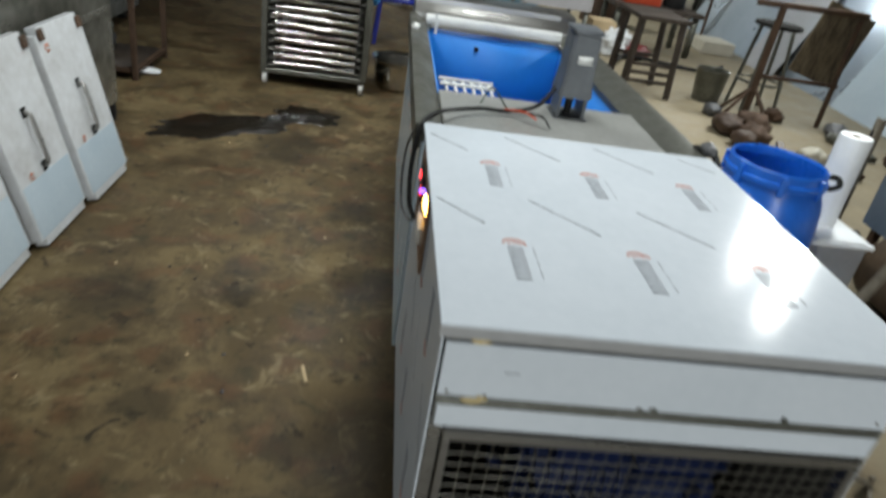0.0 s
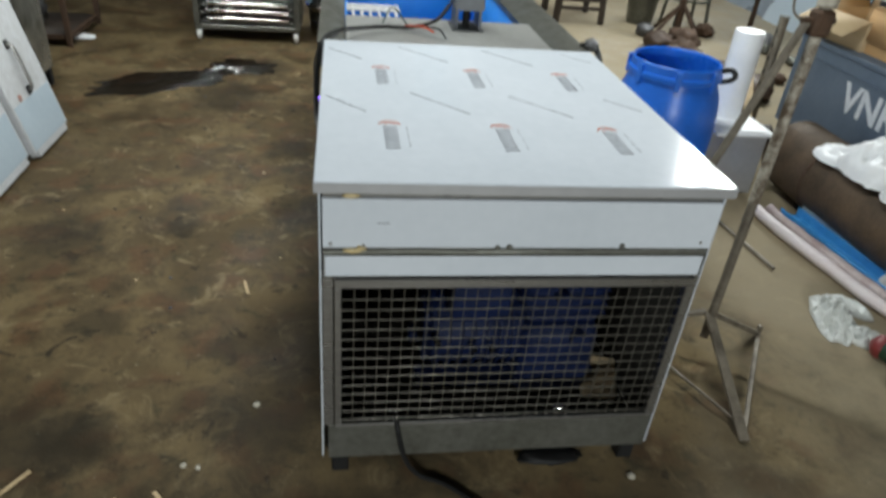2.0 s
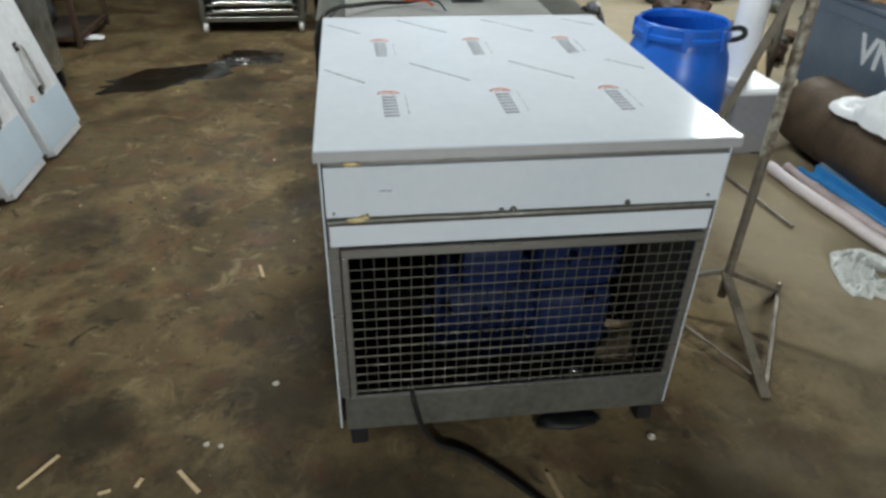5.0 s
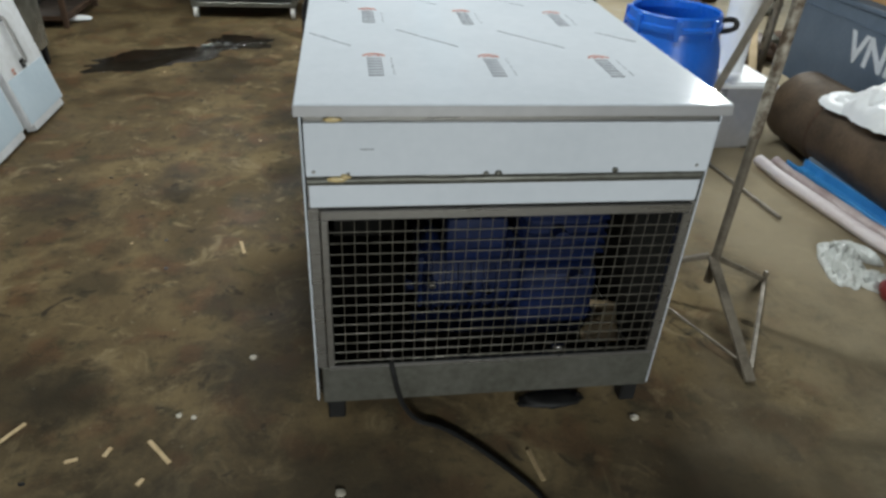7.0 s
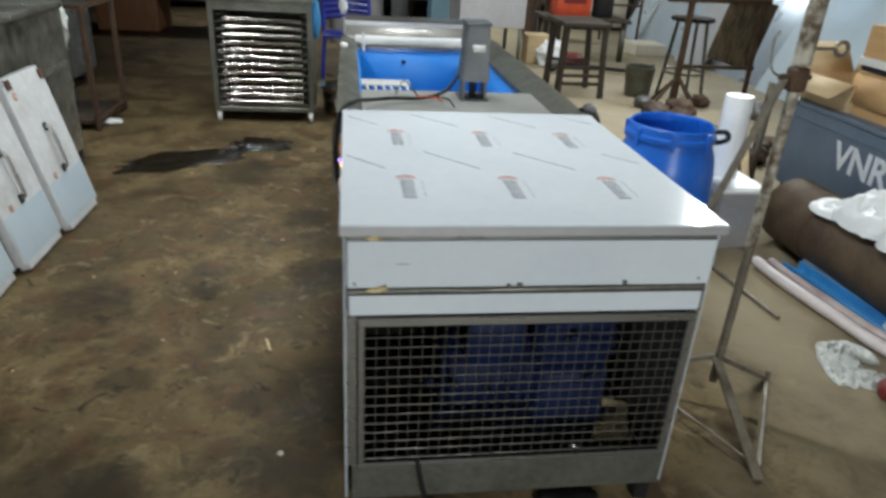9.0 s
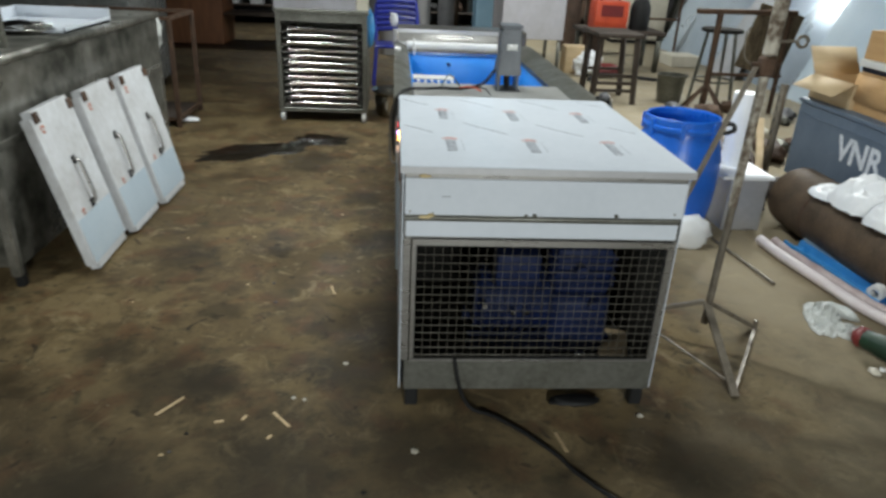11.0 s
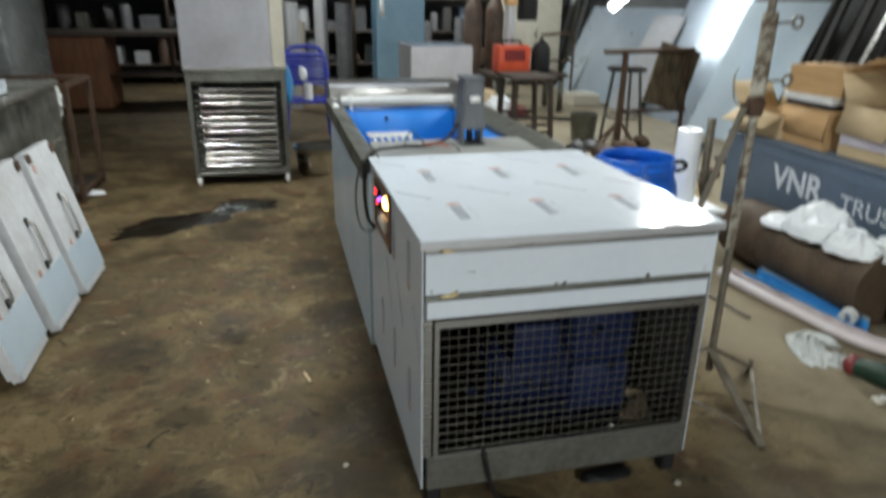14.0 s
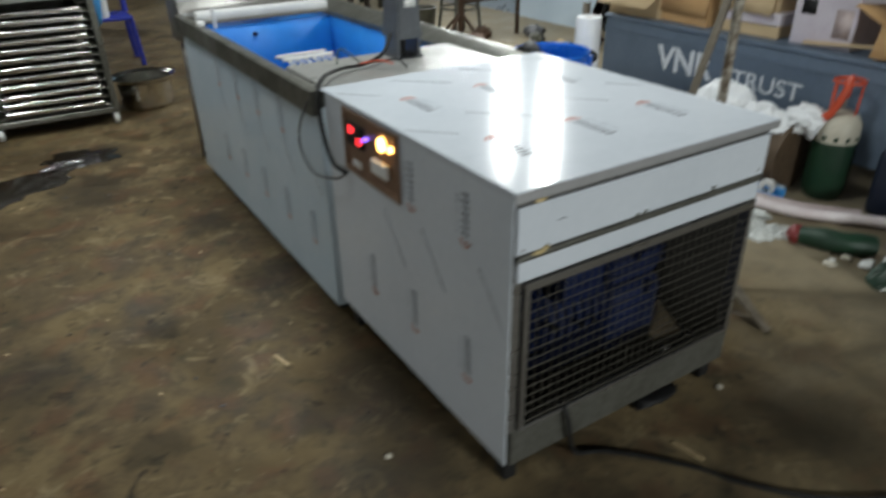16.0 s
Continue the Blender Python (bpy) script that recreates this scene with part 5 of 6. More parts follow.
for x in (RX0 + 0.03, RX1 - 0.03):
    for y in (RY0 + 0.03, RY1 - 0.03):
        fork = part("castor", flat_poly([(-0.022, 0.03), (-0.018, 0.03), (-0.018, 0.081), (0.018, 0.081), (0.018, 0.03), (0.022, 0.03), (0.022, 0.0848), (-0.022, 0.0848)], 0.04,
                                        Matrix(((1, 0, 0, x), (0, 0, 1, y - 0.02), (0, 1, 0, 0), (0, 0, 0, 1)))), M_STEEL, rk)
        part("castor_wheel", tube([(x - 0.015, y, 0.040), (x + 0.015, y, 0.040)], 0.040, 20), M_WHITE, fork)
TRX0, TRX1 = RX0 + 0.095, RX1 - 0.085
for i in range(13):
    z = 0.137 + 0.0575 * i
    part("tray_runner", boxm(RX0 + 0.012, TRX0 + 0.02, RY0 + 0.03, RY1 - 0.05, z, z + 0.004), M_DULL, rk)
    part("tray_runner", boxm(TRX1 - 0.02, RX1 - 0.012, RY0 + 0.03, RY1 - 0.05, z, z + 0.004), M_DULL, rk)
tb = join(boxm(TRX0, TRX1, 0.0, 0.52, 0.0, 0.004), tube([(TRX0, -0.004, 0.019), (TRX1, -0.004, 0.019)], 0.014, 14),
          boxm(TRX0, TRX0 + 0.003, 0.0, 0.52, 0.004, 0.034), boxm(TRX1 - 0.003, TRX1, 0.0, 0.52, 0.004, 0.034))
t0 = single("baking_tray", tb, M_SHINY, "shiny stainless tray in the trolley", "tray", "trays in the trolley")
t0.location = (0, RY0 + 0.035, 0.1415)
random.seed(3)
for i in range(1, 12):
    copy_thing(t0, Matrix.Translation((random.uniform(-0.003, 0.003), RY0 + 0.035 + random.uniform(-0.012, 0.012), 0.1415 + 0.0575 * i)) @ Matrix.Rotation(random.uniform(-0.006, 0.006), 4, "Y"))
sh = thing("steel_sheet", "large grey film-smeared steel sheet standing on the trolley", "sheet", (-0.5, 5.3, RZ))
bs = bmesh.new()
grid = []
for j in range(15):
    z = RZ + 0.001 + 1.24 * j / 14
    right = -0.205 - max(0.0, z - 1.61) * 1.06
    grid.append([])
    for i in range(9):
        x = -0.905 + (right + 0.905) * i / 8
        grid[-1].append(bs.verts.new((x, 5.20 + 0.10 * j / 14 + 0.014 * noise.noise(Vector((x * 2.5, z * 2, 3))), z)))
for j in range(14):
    for i in range(8):
        bs.faces.new((grid[j][i], grid[j][i + 1], grid[j + 1][i + 1], grid[j + 1][i]))
bmesh.ops.solidify(bs, geom=bs.faces[:], thickness=0.004)
part("plate", bs, M_PLATE, sh, "pale sheet with its top corner cut off")
part("bent_edge", boxm(-0.20, -0.095, 5.20, 5.215, RZ + 0.001, RZ + 1.3, 0.003), M_CREAM, sh, "yellowed bent edge")
single("blue_cloth", lump((-0.085, 5.30, 0.80), (0.04, 0.05, 0.16), 95, 0.25, 2, 3, None, 0.4), M_SKYBLUE, "light blue rag hanging at the trolley", "rag")

pot = thing("steel_pot", "wide stainless pot on the floor", "pot", (0.12, 5.5, 0))
part("bowl", lathe([(0, 0.004), (0.165, 0.0), (0.19, 0.03), (0.20, 0.20), (0.232, 0.232), (0.232, 0.240), (0.198, 0.222), (0.188, 0.04), (0.16, 0.012), (0, 0.012)], (0.15, 5.50, 0), 40), M_SHINY, pot)

ch = thing("plastic_chair", "dark blue moulded plastic chair", "chair", (0.15, 7.2, 0))
part("backrest", tube([(-0.09, 7.36, 0.44), (-0.09, 7.41, 0.75), (-0.03, 7.44, 0.95), (0.15, 7.46, 0.99), (0.33, 7.44, 0.95), (0.39, 7.41, 0.75), (0.39, 7.36, 0.44)], 0.026, 8, 4), M_CHAIR, ch)
for i in range(6):
    z = 0.58 + 0.062 * i
    part("back_slat", tube([(-0.08, 7.40, z), (0.04, 7.43, z + 0.008), (0.15, 7.44, z + 0.01), (0.26, 7.43, z + 0.008), (0.38, 7.40, z)], 0.029, 8, 3), M_CHAIR, ch)
part("seat", boxm(-0.09, 0.39, 6.93, 7.39, 0.42, 0.45, 0.012, 2), M_CHAIR, ch)
for x, y in ((-0.07, 6.96), (0.37, 6.96), (-0.08, 7.38), (0.38, 7.38)):
    part("leg", bar((x, y, 0.42), (x + (0.03 if x > 0 else -0.03), y, 0), 0.045, 0.04), M_CHAIR, ch)
single("cup", lathe([(0, 0.002), (0.045, 0), (0.05, 0.17), (0.046, 0.17), (0.04, 0.01), (0, 0.01)], (0.16, 7.05, 0.45), 18), M_WHITE, "white cup standing on the chair seat", "cup")
single("chair_cloth", lump((0.12, 7.33, 0.70), (0.05, 0.02, 0.08), 97, 0.3, 2, 3), M_CLOTH, "pale rag hanging on the chair back", "rag")

bn = thing("steel_bin", "open stainless tank with a blue inside on legs", "tank", (1.8, 8.4, 0))
part("shell", join(boxm(1.50, 2.31, 8.0, 8.012, 0.46, 0.96, 0.004), boxm(1.50, 2.31, 8.888, 8.90, 0.46, 0.96, 0.004), boxm(1.50, 1.512, 8.012, 8.888, 0.46, 0.96), boxm(2.298, 2.31, 8.012, 8.888, 0.46, 0.96), boxm(1.512, 2.298, 8.012, 8.888, 0.46, 0.475)), M_PLATE, bn)
for x0, x1, y0, y1 in ((1.514, 1.52, 8.014, 8.886), (2.29, 2.296, 8.014, 8.886), (1.52, 2.29, 8.88, 8.886)):
    part("lining_wall", boxm(x0, x1, y0, y1, 0.476, 0.955), M_BENCH, bn, "dark blue lining")
for x in (1.52, 2.25):
    for y in (8.02, 8.84):
        part("leg", boxm(x, x + 0.04, y, y + 0.04, 0, 0.46), M_DULL, bn)
col = thing("steel_column", "blue painted steel column", "column", (1.9, 11.3, 0))
part("flange", boxm(1.50, 2.31, 11.0, 11.03, 0, ZC - 0.002, 0.006), M_COLUMN, col)
part("web", boxm(1.88, 1.93, 11.03, 11.5, 0, ZC - 0.002), M_COLUMN, col)
part("flange", boxm(1.50, 2.31, 11.5, 11.53, 0, ZC - 0.002, 0.006), M_COLUMN, col)
part("label_plate", boxm(1.56, 1.63, 10.994, 11.0, 1.25, 1.52), M_WHITE, col)

wt = thing("work_stand", "dark oily steel work stand with a shelf", "work stand", (2.6, 6.8, 0))
for x, y in ((2.33, 6.36), (2.73, 6.36), (2.35, 6.88), (2.74, 6.88)):
    part("leg", bar((x, y, 0.70), (x + (0.035 if x > 2.6 else -0.03), y - 0.02, 0), 0.058), M_DARKWOOD, wt)
part("table_top", boxm(2.28, 2.78, 6.30, 6.94, 0.70, 0.745, 0.006), M_DARKWOOD, wt)
for z in (0.14, 0.22, 0.30):
    part("rung", bar((2.33, 6.36, z), (2.74, 6.36, z), 0.032), M_DARKWOOD, wt)
part("rung", bar((2.33, 6.87, 0.30), (2.74, 6.87, 0.30), 0.032), M_DARKWOOD, wt)
mb = thing("machine_bench", "dark machine bench with a grey frame", "bench", (3.3, 8.9, 0))
part("top", boxm(2.75, 3.9, 8.55, 9.3, 0.50, 0.55, 0.005), M_DARKWOOD, mb)
for x in (2.8, 3.8):
    for y in (8.6, 9.2):
        part("leg", boxm(x, x + 0.06, y, y + 0.06, 0, 0.5), M_GRIME, mb)
rb = thing("welding_set", "orange-red welding set on the machine bench", "welder", (3.13, 8.8, 0.55))
part("case", boxm(2.90, 3.37, 8.70, 9.05, 0.55, 0.925, 0.02, 2), M_ORANGE, rb)
part("control_face", boxm(2.98, 3.29, 8.694, 8.70, 0.72, 0.87, 0.002), M_MAROON, rb)
part("handle", tube([(3.0, 8.87, 0.92), (3.02, 8.87, 0.98), (3.25, 8.87, 0.98), (3.27, 8.87, 0.92)], 0.015, 8, 3), M_BLACK, rb)
single("small_cylinder", lathe([(0, 0.0), (0.13, 0.0), (0.14, 0.02), (0.14, 0.30), (0.10, 0.40), (0.04, 0.43), (0.03, 0.47), (0, 0.47)], (3.58, 8.85, 0.55), 20), M_BLACK, "black machine part standing on the bench", "machine part")
ps = thing("drill_column", "grey drilling machine column with a yellow head", "drill", (3.25, 9.2, 0.55))
part("column", tube([(3.2, 9.2, 0.55), (3.2, 9.2, 1.75)], 0.075, 16), M_SHEET2, ps)
part("head", boxm(3.11, 3.28, 9.08, 9.30, 1.46, 1.70, 0.03, 2), M_CARD, ps)
part("motor", lathe([(0, 0), (0.14, 0), (0.15, 0.03), (0.15, 0.4), (0.1, 0.45), (0, 0.45)], (3.5, 9.3, 1.25), 20), M_BLACK, ps)
tc = thing("tall_cabinet", "tall cream steel cabinet with two doors", "cabinet", (4.7, 12.3, 0))
part("body", boxm(4.2, 5.2, 12.0, 12.7, 0.06, 1.80, 0.012), M_CREAM, tc)
part("door", boxm(4.22, 4.695, 11.985, 12.0, 0.1, 1.77, 0.004), M_CREAM, tc)
part("door", boxm(4.705, 5.18, 11.985, 12.0, 0.1, 1.77, 0.004), M_CREAM, tc)
part("plinth", boxm(4.22, 5.18, 12.02, 12.68, 0, 0.06), M_BLACK, tc)
part("handle", boxm(4.66, 4.68, 11.97, 11.985, 0.9, 1.05), M_STEEL, tc)
hs = thing("handrail_frame", "rusty bent pipe frame near the cabinet", "pipe frame", (4.6, 11.0, 0))
part("loop", tube([(4.3, 10.8, 0), (4.3, 10.8, 0.85), (4.35, 10.8, 0.98), (4.9, 10.8, 1.02), (4.95, 10.8, 0.9), (4.95, 10.8, 0)], 0.025, 8), M_RUST, hs)
part("rung", tube([(4.3, 10.8, 0.55), (4.95, 10.8, 0.55)], 0.02, 8), M_RUST, hs)


def leaning(name, y0, y1, foot_x, top_x, height, material, label, thick=0.012, skew=0.0):
    bm = bmesh.new()
    vs = []
    for y, z in ((y0, 0.0), (y1, 0.0), (y1 + skew, height), (y0 + skew, height)):
        x = foot_x + (top_x - foot_x) * z / height
        vs.append((bm.verts.new((x, y, z)), bm.verts.new((x + thick, y, z))))
    a, b = [v[0] for v in vs], [v[1] for v in vs]
    bm.faces.new(a), bm.faces.new(b[::-1])
    for i in range(4):
        k = (i + 1) % 4
        bm.faces.new((a[i], b[i], b[k], a[k]))
    bmesh.ops.recalc_face_normals(bm, faces=bm.faces[:])
    return single(name, bm, material, label, "sheet" if "sheet" in name else "bar", "leaning stock")


leaning("sheet_metal", 8.55, 11.5, 4.95, 5.62, 1.45, M_SHEET, "pale sheet metal leaning on the wall")
leaning("sheet_metal", 6.95, 8.35, 4.98, 5.58, 1.62, M_SHEET, "pale blue sheet metal leaning on the wall")
leaning("sheet_metal", 5.75, 7.05, 4.92, 5.52, 1.55, M_FILM2, "film-covered sheet metal leaning on the wall", skew=-0.1)
leaning("sheet_metal", 8.2, 9.0, 4.80, 5.45, 1.35, M_SHEET2, "grey sheet metal leaning on the wall")
random.seed(8)
for i in range(13):
    y = 3.75 + 0.16 * i
    leaning("flat_bar", y, y + random.uniform(0.05, 0.15), 5.05, 5.85, random.uniform(3.0, 3.9), (M_MATTBLACK, M_DARK, M_MATTBLACK, M_STEEL, M_DARK)[i % 5], "long dark steel length leaning on the wall", 0.05, -0.55)
for i in range(7):
    y = 11.7 + 0.3 * i
    leaning("flat_bar", y, y + 0.22, 5.2, 5.9, random.uniform(2.2, 3.4), (M_DARK, M_GRIME, M_SHEET2)[i % 3], "long dark steel length leaning on the wall", 0.04, 0.1)

sl = thing("round_stool", "steel stool with a round top", "stool", (3.65, 6.45, 0))
part("seat", lathe([(0, 0.79), (0.20, 0.79), (0.22, 0.80), (0.22, 0.825), (0.2, 0.835), (0, 0.835)], (3.68, 6.45, 0), 28), M_MATTBLACK, sl)
for a in (45, 135, 225, 315):
    c, s = math.cos(math.radians(a)), math.sin(math.radians(a))
    part("leg", tube([(3.68 + 0.15 * c, 6.45 + 0.15 * s, 0.79), (3.68 + 0.24 * c, 6.45 + 0.24 * s, 0)], 0.018, 8), M_GRIME, sl)
part("foot_ring", tube([(3.68 + 0.21 * math.cos(a), 6.45 + 0.21 * math.sin(a), 0.28) for a in [2 * math.pi * i / 24 for i in range(25)]], 0.012, 8), M_GRIME, sl)
s2 = thing("pipe_stand", "rusty pipe stand with splayed feet and a board", "stand", (3.7, 6.1, 0))
part("post", tube([(3.45, 6.08, 0.05), (3.45, 6.08, 1.0)], 0.032, 10), M_RUST, s2)
part("top_bar", bar((3.20, 6.08, 1.02), (4.26, 6.08, 1.04), 0.05), M_RUST, s2)
part("post", tube([(4.2, 6.08, 0.0), (4.2, 6.08, 1.0)], 0.025, 10), M_RUST, s2)
part("low_bar", bar((3.42, 6.08, 0.40), (4.24, 6.08, 0.40), 0.035), M_RUST, s2)
for a in (20, 110, 200, 290):
    part("foot", tube([(3.45, 6.08, 0.30), (3.45 + 0.30 * math.cos(math.radians(a)), 6.08 + 0.30 * math.sin(math.radians(a)), 0.0)], 0.016, 8), M_RUST, s2)
wbd = boxm(-0.25, 0.25, -0.01, 0.01, 0, 0.66, 0.003)
wbd.transform(pose(3.98, 6.14, 0.422, 0, 14, 0))
single("wooden_board", wbd, M_OLDBOARD, "grey-brown weathered board standing on the stand", "board")
single("paint_bucket", lathe([(0, 0.005), (0.13, 0), (0.16, 0.30), (0.165, 0.31), (0.15, 0.31), (0.12, 0.02), (0, 0.02)], (3.25, 6.55, 0), 24), M_GRIME, "grimy bucket beside the stool", "bucket")
random.seed(9)
for k in range(22):
    x, y, s = random.uniform(2.9, 4.6), random.uniform(3.7, 6.3), random.uniform(0.05, 0.14)
    if abs(x - 3.68) < 0.3 and y > 6.1:
        continue
    single("scrap_piece", lump((x, y, s * 0.6), (s, s * random.uniform(0.8, 1.6), s * 0.7), 100 + k, 0.35, 2.4, 3, 0.001, 0.4), random.choice((M_RUST, M_GREYCLUT, M_BROWNCLUT, M_GRIME, M_CREAM)), "rusty scrap and offcuts on the floor", "scrap", "scrap behind the bench")
single("steel_duct", tube([(2.15, 3.52, 0.06), (2.75, 3.42, 0.06)], 0.055, 14), M_SHEET2, "pale pipe lying behind the drum", "pipe")
for k, (a, b) in enumerate((((2.5, 3.3, 0.02), (2.7, 4.2, 0.34)), ((2.62, 3.2, 0.02), (2.9, 3.9, 0.42)), ((2.75, 3.25, 0.02), (2.7, 3.9, 0.36)))):
    single("timber_offcut", bar(a, b, 0.05, 0.025), M_BROWNCLUT if k != 1 else M_CARD2, "rough timber offcut leaning among scrap", "timber", "timber offcuts")
random.seed(17)
for k in range(11):
    x, y, s = random.uniform(2.45, 2.8), random.uniform(3.0, 3.6), random.uniform(0.04, 0.10)
    single("scrap_piece", lump((x, y, s * 0.7), (s, s, s), 140 + k, 0.35, 2.4, 3, 0.001, 0.4), random.choice((M_RUST, M_BROWNCLUT, M_DARKWOOD)), "rusty scrap between drum and bench", "scrap", "scrap behind the bench")

# workbench and shelving at the far end
wb = thing("workbench", "dark workbench with brown wooden ends", "workbench", (-2.0, 10.2, 0))
part("worktop", boxm(-3.4, -0.75, 9.8, 10.7, 0.98, 1.04, 0.006), M_DARKWOOD, wb)
part("end_cupboard", boxm(-3.25, -2.45, 9.85, 10.65, 0, 0.98, 0.008), M_WOOD, wb, "brown wooden cupboard")
part("end_cupboard", boxm(-1.30, -0.85, 9.85, 10.65, 0, 0.98, 0.008), M_WOOD, wb, "brown wooden cupboard")
part("shelf", boxm(-2.45, -1.30, 9.9, 10.6, 0.42, 0.45), M_DARKWOOD, wb)
rs = thing("storage_rack", "dark steel storage rack full of clutter", "rack", (0, 13.2, 0))
for x in (-4.0, -2.0, 0.0, 1.3, 2.6, 4.0):
    for y in (12.75, 13.55):
        part("post", boxm(x, x + 0.06, y, y + 0.06, 0, 3.0), M_DARKWOOD, rs)
LEVELS = (0.35, 0.95, 1.55, 2.15, 2.75)
for z in LEVELS:
    part("shelf", boxm(-4.0, 4.06, 12.76, 13.6, z - 0.03, z), M_DARKWOOD, rs)
random.seed(31)
for z in LEVELS[:-1]:
    x = -3.85
    while x < 3.8:
        w, h = random.uniform(0.14, 0.42), random.uniform(0.15, 0.48)
        m_ = random.choice((M_DARK, M_DARK, M_BROWNCLUT, M_GREYCLUT, M_GRIME, M_GREYCLUT, M_SHEET2, M_DARK, M_BENCH, M_BLACK, M_SHINY))
        y = random.uniform(12.78, 12.95)
        if random.random() < 0.4:
            single("stored_can", lathe([(0, 0), (w / 2, 0), (w / 2, h * 0.92), (w * 0.42, h), (0, h)], (x + w / 2, y + w / 2, z), 14), m_, "dusty can on the storage rack", "can", "stored goods")
        elif random.random() < 0.6:
            single("stored_box", boxm(x, x + w, y, y + random.uniform(0.2, 0.5), z, z + h, 0.01), m_, "dusty box on the storage rack", "box", "stored goods")
        else:
            single("stored_part", lump((x + w / 2, y + 0.2, z + h * 0.4), (w / 2, 0.18, h * 0.5), int(x * 31 + z * 7), 0.35, 2.2, 3, z + 0.001, 0.4), m_, "greasy part on the storage rack", "part", "stored goods")
        x += w + random.uniform(0.02, 0.25)
random.seed(33)
for i in range(9):
    x, y, r, h = -0.2 + 0.42 * i + random.uniform(-0.1, 0.1), random.uniform(11.7, 12.4), random.uniform(0.08, 0.15), random.uniform(1.0, 1.7)
    if 1.3 < x < 2.5:
        continue
    single("standing_roll", lathe([(0, 0), (r, 0), (r, h), (r * 0.6, h), (r * 0.6, h - 0.05), (0, h - 0.05)], (x, y, 0), 18), (M_GREYCLUT, M_CREAM, M_SHEET2, M_GREYCLUT)[i % 4], "standing roll of sheet material", "roll", "standing rolls")
single("standing_roll", lathe([(0, 0), (0.13, 0), (0.135, 0.02), (0.135, 1.45), (0.12, 1.46), (0.06, 1.46), (0.06, 1.40), (0, 1.40)], (0.05, 9.5, 0), 28), M_SHEET2, "tall pale grey standing roll of sheet", "roll", "standing rolls")
gc = thing("oxygen_cylinder", "brown steel oxygen cylinder", "gas cylinder", (2.75, 10.6, 0))
part("body", lathe([(0, 0), (0.15, 0), (0.155, 0.02), (0.155, 1.35), (0.12, 1.48), (0.05, 1.55), (0.04, 1.62), (0, 1.62)], (3.05, 10.6, 0), 24), M_BROWNCLUT, gc)
part("valve", tube([(3.05, 10.6, 1.6), (3.05, 10.6, 1.75)], 0.03, 10), M_SHINY, gc)
cg = copy_thing(gc, Matrix.Translation((3.15, 10.7, 0)))
single("floor_duct", tube([(2.6, 7.6, 0.05), (2.9, 8.0, 0.05), (3.6, 7.7, 0.05), (4.1, 8.1, 0.05)], 0.025, 8, 5), M_BLACK, "black welding cable on the floor", "cable")
single("white_bag", lump((2.75, 8.2, 0.14), (0.18, 0.15, 0.16), 160, 0.3, 2, 4, 0.001, 0.5), M_CLOTH, "white sack on the floor", "sack")
single("red_bag", lump((3.0, 8.15, 0.08), (0.18, 0.15, 0.10), 161, 0.3, 2, 3, 0.001, 0.5), M_MAROON, "dull red bundle on the floor", "bundle")
single("pale_carton", boxm(2.45, 2.75, 8.3, 8.6, 0, 0.35, 0.006), M_CARD2, "pale carton on the floor", "carton")
single("pale_crate", boxm(4.3, 4.75, 9.2, 9.7, 0, 0.16, 0.006), M_CREAM, "pale low crate by the sheets", "crate")

# the tube lamp on the right, seen glaring
tl = thing("tube_lamp", "bare glaring fluorescent tube on a batten", "tube lamp", (4.92, 8.5, 1.84))
ctr, d1 = Vector((4.92, 8.50, 1.845)), Vector((0.62, -0.36, 0.69)).normalized()
# tube thicker than a real one: its bloom put into the girth
part("tube", tube([ctr - d1 * 0.6, ctr + d1 * 0.6], 0.058, 16), G_TUBE, tl)
part("batten", bar(ctr - d1 * 0.63 + Vector((0.03, 0.055, 0)), ctr + d1 * 0.63 + Vector((0.03, 0.055, 0)), 0.05, 0.03), M_WHITE, tl)

# ---- on the floor ----
def puddle(name, cx, cy, rx, ry, turn, seed, material, label, z, n=60):
    bm = bmesh.new()
    ring = []
    for i in range(n):
        a = 2 * math.pi * i / n
        d = Vector((math.cos(a), math.sin(a), 0))
        k = 1 + 0.45 * noise.noise(d * 1.3 + Vector((seed, 0, 0))) + 0.22 * noise.noise(d * 4 + Vector((0, seed, 0))) + 0.08 * noise.noise(d * 11 + Vector((0, 0, seed)))
        p = Matrix.Rotation(math.radians(turn), 3, "Z") @ Vector((d.x * rx * k, d.y * ry * k, 0))
        ring.append((bm.verts.new((cx + p.x, cy + p.y, 0.0003)), bm.verts.new((cx + p.x * 0.985, cy + p.y * 0.985, z))))
    bm.faces.new([r[1] for r in ring])
    for i in range(n):
        k = (i + 1) % n
        bm.faces.new((ring[i][0], ring[k][0], ring[k][1], ring[i][1]))
    return single(name, bm, material, label, "puddle", kind="structure")


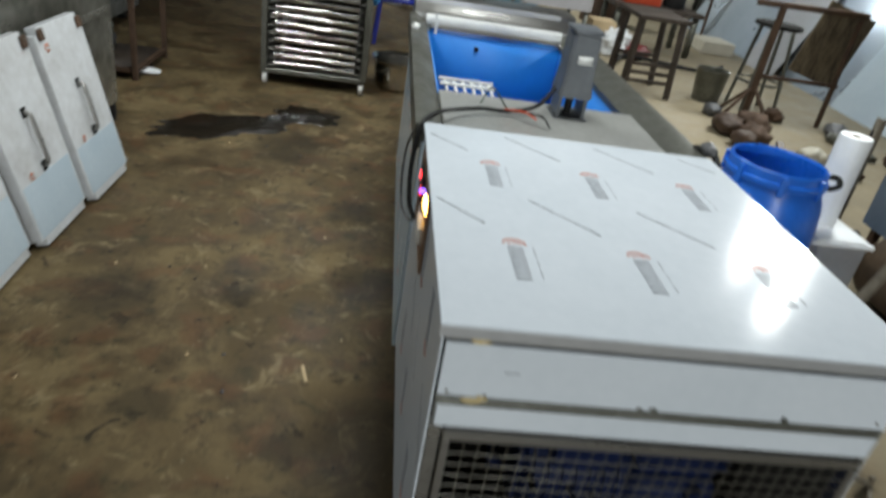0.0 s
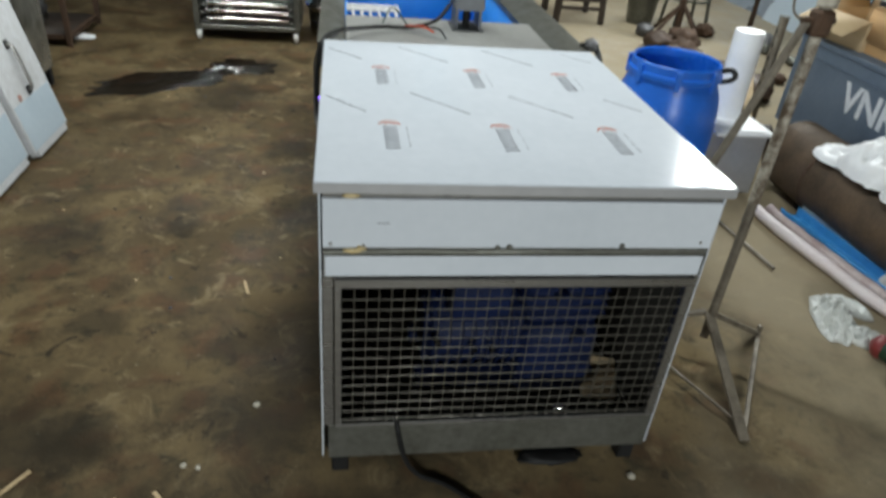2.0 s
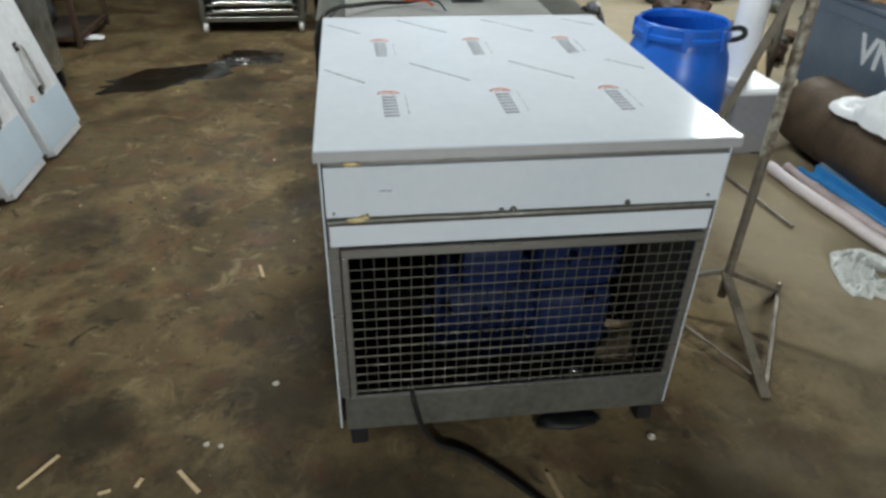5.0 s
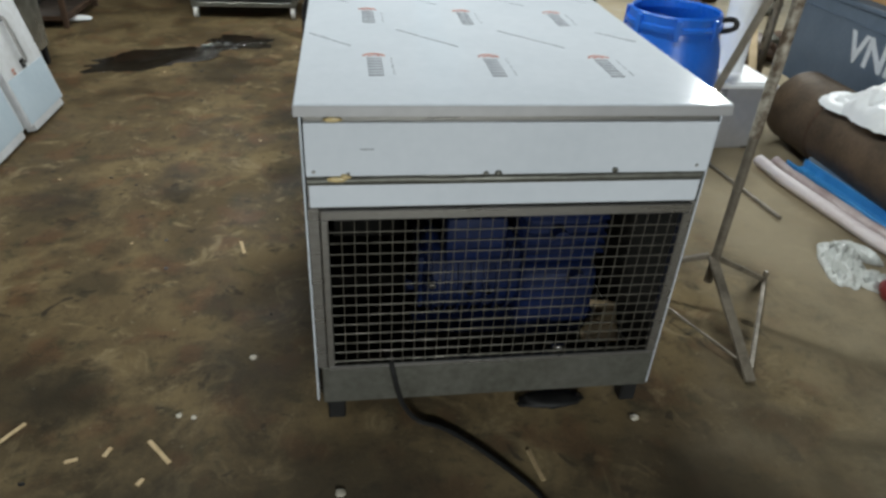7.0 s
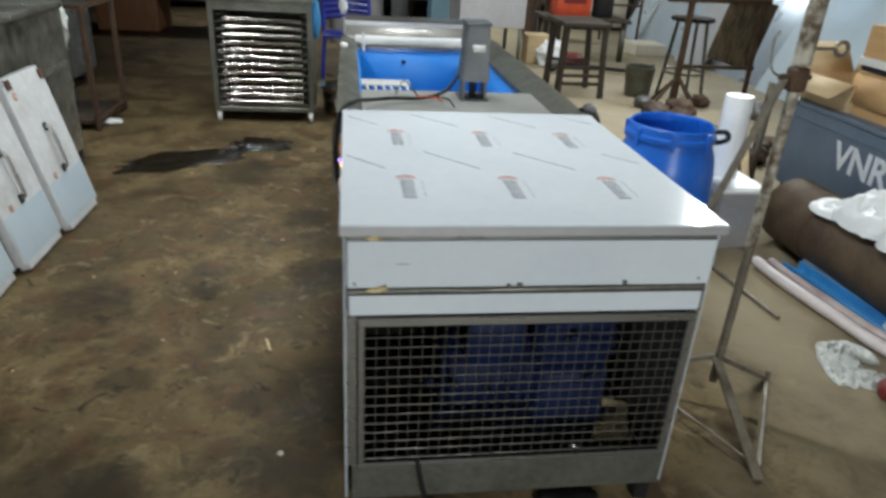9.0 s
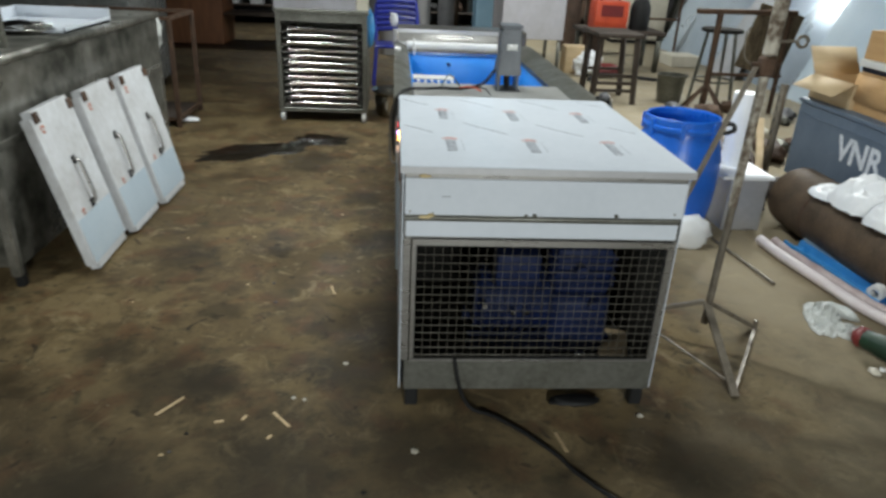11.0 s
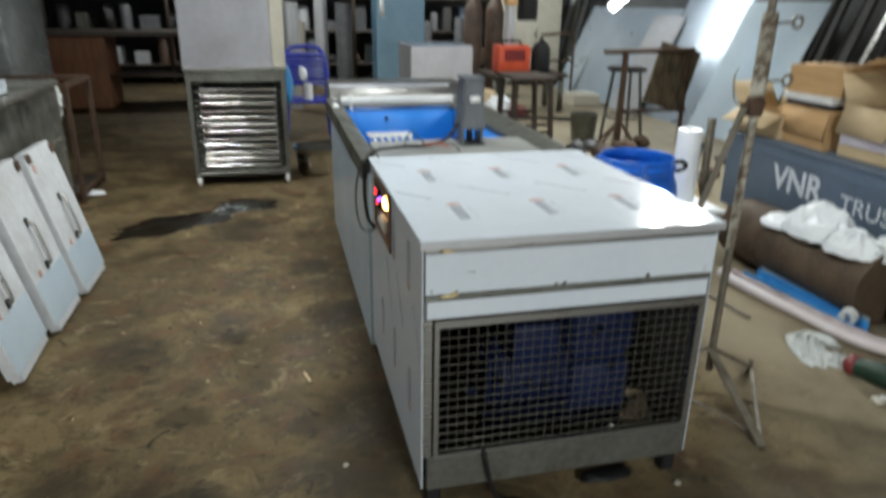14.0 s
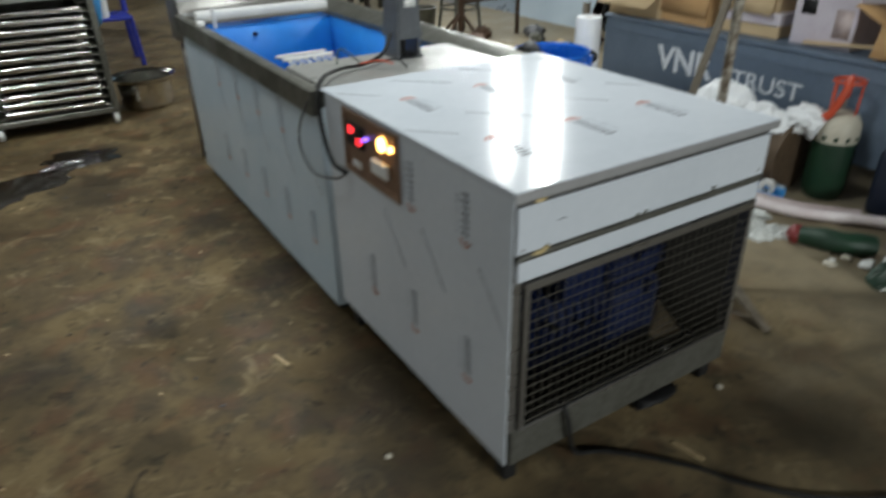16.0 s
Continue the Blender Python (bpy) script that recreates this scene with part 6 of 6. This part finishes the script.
puddle("puddle", -0.93, 4.12, 0.40, 0.21, 26, 4.2, M_WATER, "dark oily puddle on the concrete", 0.002)
puddle("puddle", -0.46, 4.50, 0.23, 0.17, -8, 9.1, M_WATER, "dark oily puddle on the concrete", 0.0024)
random.seed(12)
for k in range(7):
    x, y = -0.52 + random.uniform(-0.16, 0.14), 4.36 + random.uniform(-0.07, 0.12)
    single("foil_scrap", lump((x, y, 0.012), (0.024, 0.015, 0.012), 170 + k, 0.4, 2.4, 2, 0.003, 0.9), M_SHINY, "crumpled shiny foil scrap by the puddle", "foil scrap", "foil scraps")
for k, (x, y, a, ln) in enumerate(((-0.14, 1.84, 105, 0.085), (-0.235, 0.89, 130, 0.10), (0.705, 0.765, 100, 0.10), (-0.625, 0.965, 56, 0.12), (-0.44, 0.88, 15, 0.03), (-0.26, 0.80, 60, 0.022), (-1.23, 0.98, 150, 0.08), (-0.50, 0.42, 20, 0.05), (-0.36, 0.90, 70, 0.03))):
    b = boxm(-ln / 2, ln / 2, -0.006, 0.006, 0, 0.003, 0.001)
    b.transform(pose(x, y, 0.0008, random.uniform(-2, 2), 0, a))
    single("wood_splinter", b, M_PALEWOOD, "pale wooden splinter on the floor", "splinter", "floor splinters")
for k, (x, y, s) in enumerate(((-0.04, 1.227, 0.011), (1.02, 0.90, 0.012), (-0.17, 1.0, 0.008), (-0.21, 1.01, 0.009), (0.215, 0.725, 0.013))):
    single("paper_bit", lump((x, y, s * 0.2), (s, s, s * 0.35), 190 + k, 0.3, 2, 2, 0.0005), M_CREAM, "small pale bit on the floor", "scrap", "floor bits")
random.seed(15)
for k in range(26):
    x, y = random.uniform(-1.1, 0.1), random.uniform(0.5, 4.4)
    single("floor_crumb", lump((x, y, 0.002), (random.uniform(0.004, 0.010), 0.006, 0.005), 200 + k, 0.3, 2, 1, 0.0005), random.choice((M_DARKWOOD, M_BLACK, M_PALEWOOD, M_GREYCLUT)), "tiny dark crumb on the floor", "crumb", "floor crumbs")
single("grey_rag", lump((0.80, 0.98, 0.012), (0.09, 0.035, 0.014), 230, 0.3, 2, 3, 0.001), M_BLACK, "black oily rag under the cabinet front", "rag")
